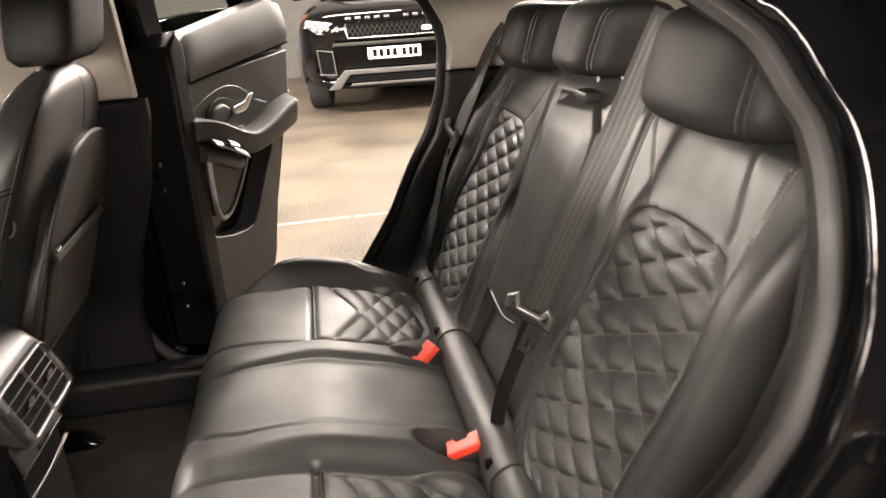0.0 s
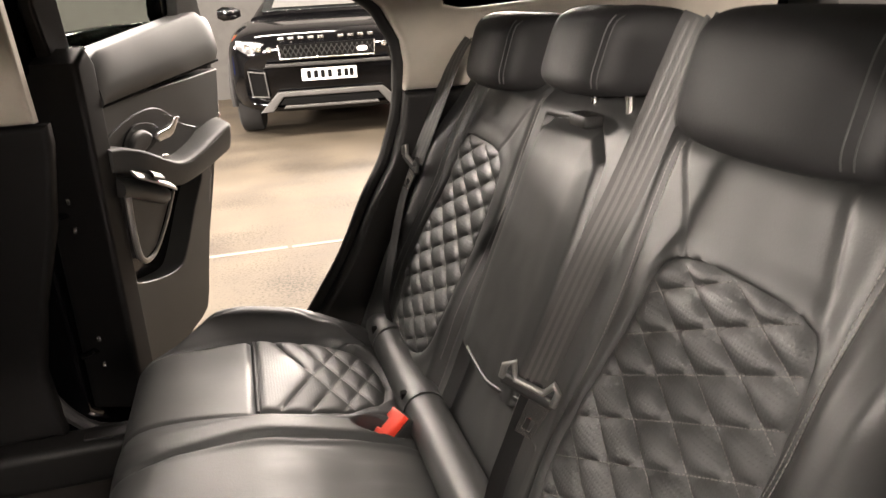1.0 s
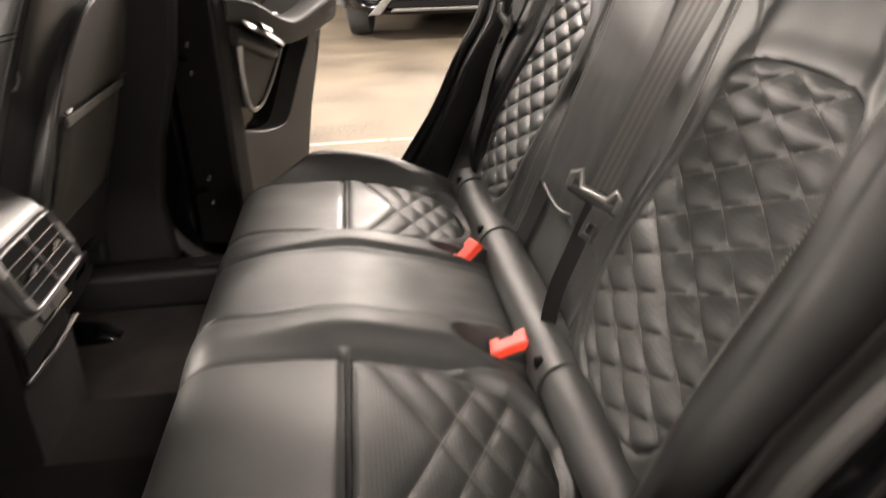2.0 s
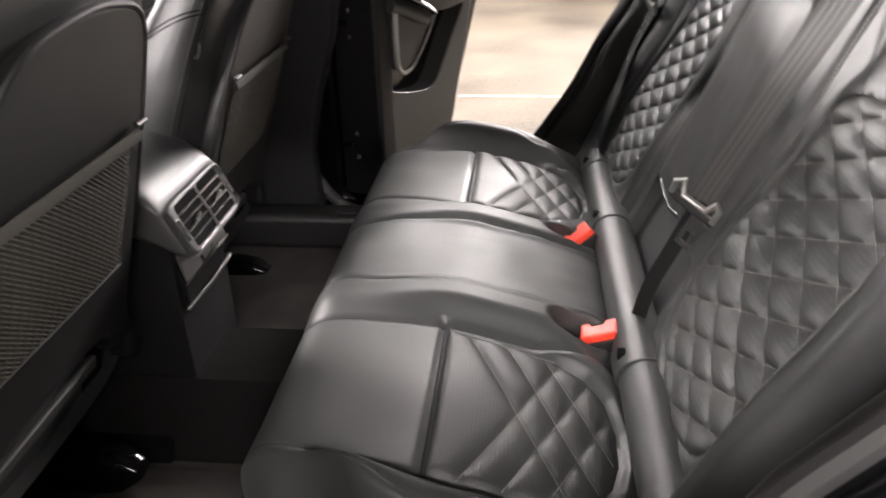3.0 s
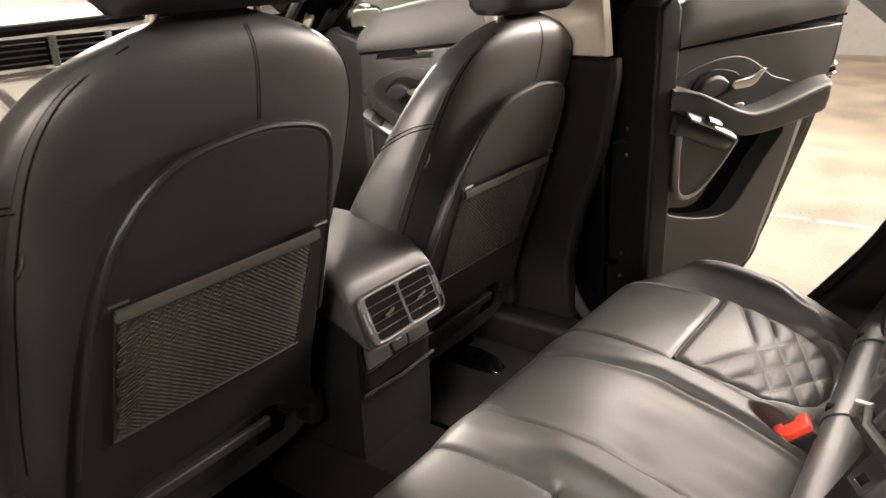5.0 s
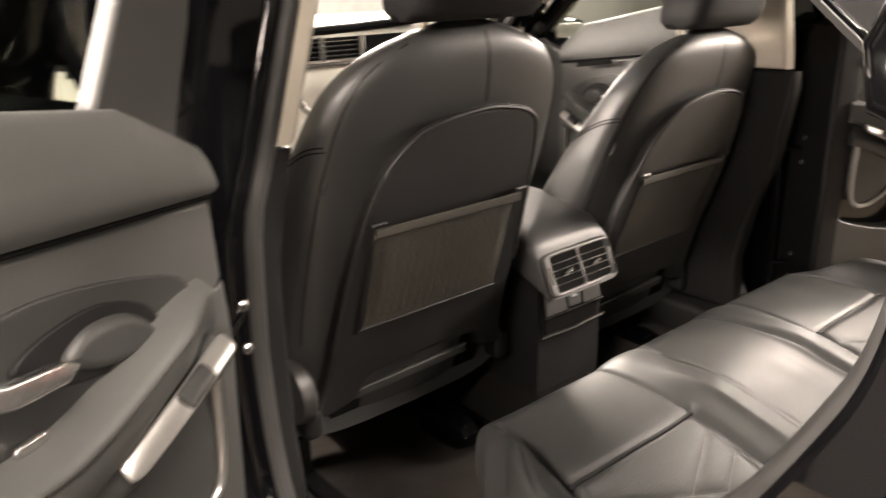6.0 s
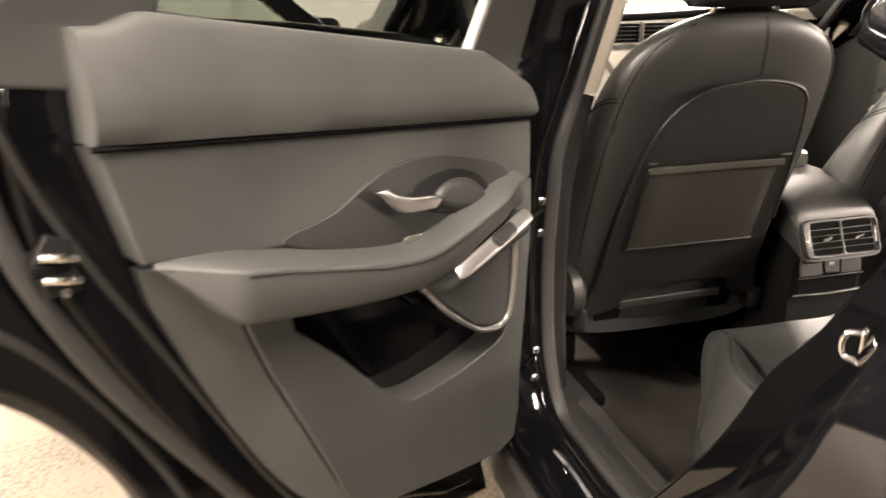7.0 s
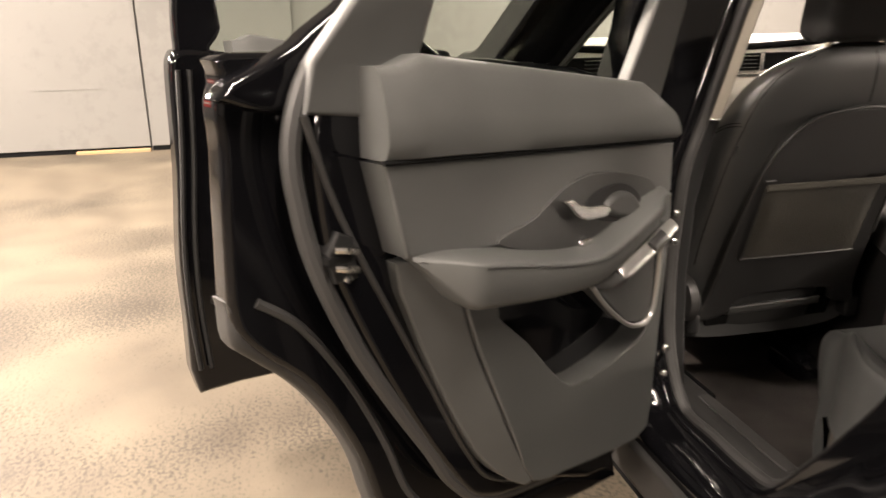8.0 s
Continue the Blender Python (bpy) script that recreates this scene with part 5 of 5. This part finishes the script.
for belt, c, turn in ((R_BELT, (0.488, 0.610, 0.968), 17), (M_BELT, (0.449, -0.140, 0.850), 54)):
    m = Matrix.Translation(c) @ pose(0, 0, 0, 0, 0, turn) @ pose(0, 0, 0, 24, 14, 0)
    part("tongue", box(bmesh.new(), (-0.010, -0.036, -0.020), (0.004, 0.036, -0.004), 0.005, 3, m), PLASTIC, belt, "dark belt tongue")
    part("tongue_frame", tube([m @ Vector(p) for p in ((-0.008, -0.034, -0.012), (-0.012, -0.034, 0.006), (-0.012, -0.026, 0.013), (-0.008, -0.018, -0.004), (-0.008, 0.018, -0.006), (-0.012, 0.028, 0.013), (-0.012, 0.036, 0.004), (-0.008, 0.034, -0.012))], 0.0045, 8), SATIN, belt, "satin steel tongue frame")
    plate = sheet([[(-0.030, -0.062), (-0.034, -0.018), (-0.006, -0.018), (-0.008, -0.062)], [(-0.024, -0.054), (-0.025, -0.040), (-0.014, -0.040), (-0.014, -0.054)][::-1]], 0.003, 0.0008, m @ Matrix(((0, 0, 1, -0.007), (1, 0, 0, 0), (0, 1, 0, 0), (0, 0, 0, 1))))
    part("tongue_plate", plate, CHROME, belt, "bright steel tongue plate")
for (x, y, z), turn, nod in (((0.325, 0.160, 0.634), 18, -38), ((0.338, -0.140, 0.630), -6, -20)):
    m = Matrix.Translation((x, y, z)) @ pose(0, 0, 0, 0, 0, turn) @ pose(0, 0, 0, 0, nod, 0)
    t = thing("belt_buckle", m, "black belt buckle with a red button in its seat recess", "belt buckle", "belt buckles")
    part("housing", boxed((-0.024, -0.022, -0.06), (0.030, 0.022, 0.004), 0.005), PLASTIC, t, local=True)
    bm = sheet([[(-0.026, -0.018), (0.028, -0.018), (0.028, 0.018), (0.010, 0.018), (0.008, 0.009), (-0.010, 0.009), (-0.012, 0.018), (-0.026, 0.018)]], 0.016, 0.004, Matrix.Translation((0, 0, 0.008)))
    part("button", bm, RED, t, "red release button with a tongue slot", True)

# ---- the other car ----
EVO = thing("parked_car", pose(1.0, 6.55, 0, 0, 0, -7), "black compact SUV parked facing, with silver lower bumper", "car")


def evo(name, bm, mat, parent=None, lab="", smooth=35):
    return part(name, bm, mat, parent or EVO, lab, True, smooth)


def section(w, zb, zt, n=4.5, k=44):
    return [(px, (zt + zb) / 2 + pz) for px, pz in superell(0, 0, w, (zt - zb) / 2, k, n)]


rings = []
for y, zt, w, zb, n in ((0.06, 0.70, 0.70, 0.36, 4), (0.0, 0.82, 0.80, 0.30, 5), (0.03, 0.90, 0.86, 0.26, 5), (0.10, 0.97, 0.91, 0.25, 5), (0.25, 1.03, 0.95, 0.24, 5), (0.7, 1.08, 0.975, 0.24, 5.5), (1.25, 1.12, 0.98, 0.24, 5.5), (4.25, 1.12, 0.95, 0.26, 5)):
    rings.append([(px, y + 0.16 * (px / 0.9) ** 4 * ease(0.4, 0.0, y), pz) for px, pz in section(w, zb, zt, n)])
evo("body", loft(rings), PAINT, lab="black gloss body")
rings = []
for y, zt, w in ((1.15, 1.14, 0.78), (1.45, 1.32, 0.72), (1.95, 1.56, 0.63), (3.3, 1.60, 0.62), (4.1, 1.20, 0.74)):
    rings.append([(px, y, 1.08 + max(0, pz)) for px, pz in superell(0, 0, w, zt - 1.08, 44, 4)])
evo("roof", loft(rings), PAINT, lab="black roof and pillars")
bm = sheet([[(-0.66, 0.02), (0.66, 0.02), (0.54, 0.80), (-0.54, 0.80)]], 0.01, 0.002, Matrix.Translation((0, 1.18, 1.16)) @ pose(0, 0, 0, 29))
evo("windscreen", bm, TINT_DARK, lab="windscreen with pale reflections")
evo("sunshade", sheet([[(-0.55, 0.06), (0.55, 0.06), (0.46, 0.60), (-0.46, 0.60)]], 0.006, 0.002, Matrix.Translation((0, 1.165, 1.175)) @ pose(0, 0, 0, 29)), WALL, lab="pale seat covers behind the windscreen")
for sx in (-1, 1):
    w = evo("wheel", lathe([(0.20, -0.11), (0.31, -0.12), (0.35, -0.10), (0.36, 0.0), (0.35, 0.10), (0.31, 0.12), (0.20, 0.11)], 36, m=Matrix.Translation((sx * 0.83, 0.72, 0.36)) @ pose(0, 0, 0, 0, 90)), TYRE, lab="black tyre")
    evo("rim", lathe([(0.02, -0.02), (0.18, -0.05), (0.22, -0.10), (0.22, 0.10), (0.18, 0.05), (0.02, 0.02)], 24, m=Matrix.Translation((sx * 0.83, 0.72, 0.36)) @ pose(0, 0, 0, 0, 90)), CHROME, w, "alloy rim")
    # lamp: dark body, clear glass, bright inner pieces
    hl = evo("headlamp", sheet([[(sx * 0.47, 0.79), (sx * 0.47, 0.88), (sx * 0.66, 0.915), (sx * 0.84, 0.94), (sx * 0.86, 0.88), (sx * 0.74, 0.80)]], 0.10, 0.015, Matrix.Translation((0, 0.05, 0)) @ Matrix(((1, 0, 0, 0), (sx * 0.10, 0, 1, 0), (0, 1, 0, 0), (0, 0, 0, 1)))), LAMP_GLASS, lab="pale glassy headlamp")
    for k, (x, z, r) in enumerate(((0.54, 0.842, 0.026), (0.64, 0.858, 0.028), (0.74, 0.880, 0.024))):
        evo("reflector", lathe([(0.0, 0.0), (r, 0.0), (r * 1.05, 0.012), (r * 0.6, 0.02), (0.0, 0.014)], 20, m=Matrix.Translation((sx * x, -0.012 + 0.07 * x, z)) @ pose(0, 0, 0, 90)), CHROME, hl, "bright lamp reflector")
    evo("lamp_strip", sheet([[(sx * 0.47, 0.79), (sx * 0.74, 0.80), (sx * 0.76, 0.815), (sx * 0.47, 0.803)]], 0.02, 0.004, Matrix.Translation((0, 0.0, 0)) @ Matrix(((1, 0, 0, 0), (sx * 0.10, 0, 1, 0), (0, 1, 0, 0), (0, 0, 0, 1)))), CHROME, hl, "bright lamp edge")
    fog = evo("fog_intake", sheet([[(sx * 0.58, 0.40), (sx * 0.60, 0.64), (sx * 0.76, 0.66), (sx * 0.74, 0.42)], [(sx * 0.594, 0.415), (sx * 0.611, 0.628), (sx * 0.748, 0.648), (sx * 0.730, 0.432)][::-1]], 0.06, 0.004, Matrix.Translation((0, 0.03, 0)) @ XZ), SILVER, lab="silver rim of the fog lamp intake")
    evo("fog_mesh", sheet([[(sx * 0.594, 0.415), (sx * 0.611, 0.628), (sx * 0.748, 0.648), (sx * 0.730, 0.432)]], 0.03, 0.0, Matrix.Translation((0, 0.03, 0)) @ XZ), DARK, fog)
    evo("arch_trim", tube(rounded([(sx * 0.955, 0.36, 0.30), (sx * 0.965, 0.42, 0.60), (sx * 0.965, 0.72, 0.77), (sx * 0.965, 1.02, 0.60), (sx * 0.955, 1.10, 0.30)], 5, False), 0.03, 8), CLADDING, lab="dark arch trim")
    mr = evo("door_mirror", loft([[(sx * (0.98 + k), 1.35 + px, 1.17 + pz) for px, pz in superell(0, 0, 0.07 * w2, 0.075 * w2, 24, 3.5)] for k, w2 in ((-0.08, 0.5), (0.0, 0.9), (0.10, 1.0), (0.16, 0.6))]), PAINT, lab="black door mirror")
# grille: mesh between bright bars; plain bars for the lettering
grille = evo("grille", sheet([[(-0.44, 0.755), (-0.45, 0.885), (0.45, 0.885), (0.44, 0.755)]], 0.04, 0.006, Matrix.Translation((0, 0.0, 0)) @ XZ), DARK, lab="black mesh grille")
for k in range(18):
    x = -0.41 + 0.048 * k
    for sg in (-1, 1):
        evo("grille_bar", tube([(x - 0.03 * sg, -0.024, 0.775), (x + 0.03 * sg, -0.024, 0.868)], 0.004, 5), PLASTIC, grille)
evo("grille_frame", tube([(-0.45, -0.022, 0.885), (-0.44, -0.026, 0.755), (0.44, -0.026, 0.755), (0.45, -0.022, 0.885)], 0.010, 8), CHROME, grille, "bright grille frame")
evo("badge", sheet([superell(0.33, 0.81, 0.05, 0.024, 24, 2.5)], 0.012, 0.003, Matrix.Translation((0, -0.028, 0)) @ XZ), WHITE, grille, "small pale oval badge")
for k in range(10):
    if k != 5:
        x = -0.42 + 0.093 * k
        evo("letter_bar", boxed((x - 0.028, 0.018, 0.925), (x + 0.028, 0.034, 0.95), 0.004), CHROME, lab="bright letter-sized bar on the bonnet edge")
evo("bumper_bar", sheet([[(-0.60, 0.68), (-0.58, 0.715), (0.58, 0.715), (0.60, 0.68)]], 0.05, 0.01, Matrix.Translation((0, -0.005, 0)) @ XZ), CLADDING, lab="dark bumper bar")
evo("lower_intake", sheet([[(-0.50, 0.33), (-0.44, 0.40), (0.44, 0.40), (0.50, 0.33)]], 0.05, 0.006, Matrix.Translation((0, 0.0, 0)) @ XZ), DARK, lab="black lower intake")
evo("skid_plate", sheet([[(-0.68, 0.27), (-0.50, 0.455), (0.50, 0.455), (0.68, 0.27), (0.56, 0.27), (0.45, 0.405), (-0.45, 0.405), (-0.56, 0.27)]], 0.06, 0.012, Matrix.Translation((0, -0.012, 0)) @ XZ), SILVER, lab="silver lower bumper trim")
evo("skid_plate", sheet([[(-0.46, 0.295), (-0.44, 0.325), (0.44, 0.325), (0.46, 0.295)]], 0.05, 0.01, Matrix.Translation((0, -0.012, 0)) @ XZ), SILVER, lab="silver lower bumper blade")
plate = evo("number_plate", sheet([[(-0.26, 0.545), (-0.26, 0.656), (0.26, 0.656), (0.26, 0.545)]], 0.01, 0.003, Matrix.Translation((0, -0.035, 0)) @ XZ), WHITE, lab="white number plate")
for x in (-0.19, -0.125, -0.06, 0.005, 0.095, 0.16, 0.21):
    evo("plate_bar", boxed((x - 0.020, -0.0425, 0.566), (x + 0.020, -0.0405, 0.636)), DARK, plate, "dark plate bar")

# ---- fittings of the door openings ----
for s in (-1, 1):
    st = thing("door_striker", pose(0.536, s * 0.752, 0.979), "bright steel door striker on the black jamb", "striker", "door strikers")
    out = Vector((-0.70, s * 0.71, 0.0))
    foot = Vector((0.540, s * 0.748, 0.979))
    ring = [(0.0, -0.014), (0.008, -0.014), (0.014, -0.011), (0.017, 0.0), (0.014, 0.011), (0.008, 0.014), (0.0, 0.014)]
    part("loop", tube(rounded([foot + out * d + Vector((0, 0, dz)) for d, dz in ring], 4, False), 0.0032, 10), CHROME, st, "bright striker loop")
    part("plate", box(bmesh.new(), (-0.004, -0.008, -0.019), (0.002, 0.008, 0.019), 0.002, 2, Matrix.Translation(foot) @ pose(0, 0, 0, 0, 0, 180 + s * -45)), CHROME, st, "steel striker plate")
    for z in (0.893, 0.585):
        h = part("hinge_arm", tube(rounded([(-0.245, s * 0.750, z), (-0.225, s * 0.765, z + 0.002), (-0.195, s * 0.795, z)], 4, False), 0.008, 10, flat=0.6), PAINT, CAR, "dark steel door hinge arm")
        for dz in (-0.031, 0.031):
            part("bolt", lathe([(0.0, -0.004), (0.008, -0.004), (0.008, 0.002), (0.006, 0.004), (0.0, 0.005)], 14, m=Matrix.Translation((-0.204, s * 0.765, z + dz)) @ pose(0, 0, 0, 0, 90)), CHROME, h, "bright steel bolt")
# mats and runner ends
mat = thing("floor_mat", pose(-0.30, -0.40, 0.346), "black carpet floor mat", "floor mat", "floor mats")
part("mat_body", sheet([superell(-0.30, -0.39, 0.24, 0.22, 40, 6)], 0.012, 0.004, Matrix.Translation((0, 0, 0.352))), MAT_PILE, mat)
copy_thing(mat, pose(-0.30, 0.44, 0.346))

# signs on the hall walls
sign = thing("round_sign", pose(-0.6, 10.29, 1.62), "round yellow and red sign on the hall wall", "sign")
part("board", lathe([(0.0, 0.0), (0.33, 0.0), (0.33, 0.012), (0.0, 0.013)], 36, m=pose(0, 0, 0, 90)), YELLOW, sign, "yellow board", True)
part("centre", lathe([(0.0, 0.013), (0.25, 0.013), (0.25, 0.018), (0.0, 0.019)], 36, m=pose(0, 0, 0, 90)), RED_PAINT, sign, "red centre", True)
sign = thing("wall_sign", pose(3.6, 10.29, 1.35), "orange-red sign board on the hall wall", "sign", "wall signs")
part("board", boxed((-0.75, -0.03, -0.5), (0.75, 0.0, 0.5), 0.008), RED_PAINT, sign, local=True)
sign = thing("wall_sign", pose(-3.75, 10.29, 0.55), "small blue sign board on the hall wall", "sign", "wall signs")
part("board", boxed((-0.22, -0.03, -0.35), (0.22, 0.0, 0.35), 0.008), BLUE, sign, local=True)
# the wider board is added, unseen, for its red reflection in the jamb
for x, w in ((-4.6, 1.2), (2.9, 2.2)):
    sign = thing("wall_sign", pose(x, -9.09, 1.5), "red and white sign board on the hall wall", "sign", "wall signs")
    part("board", boxed((-w / 2, 0.0, -0.45), (w / 2, 0.03, 0.45), 0.008), RED_PAINT, sign, local=True)
    part("band", boxed((-w / 2 + 0.08, 0.031, -0.10), (w / 2 - 0.08, 0.037, 0.14), 0.002), WHITE, sign, "white band", True)

# unseen bodies added behind all the lamps, the fill lamps included
for lamp in [o for o in scene.objects if o.type == "LIGHT"]:
    w, h, z = lamp.data.size / 2, lamp.data.size_y / 2, lamp.matrix_world.translation.z
    deep = 0.20 if z > 3.5 else 0.045 if z < 2 else 0.22
    bm = boxed((-w - 0.02, -h - 0.02, 0.012), (w + 0.02, h + 0.02, deep), 0.008)
    bm.transform(lamp.matrix_world)
    housing = to_object("lamp_housing", bm, WHITE if z > 2 else PALE_TRIM, 30)
    tagged(housing, "pale lamp body behind its bright face", "lamp housing", "lamp housings")
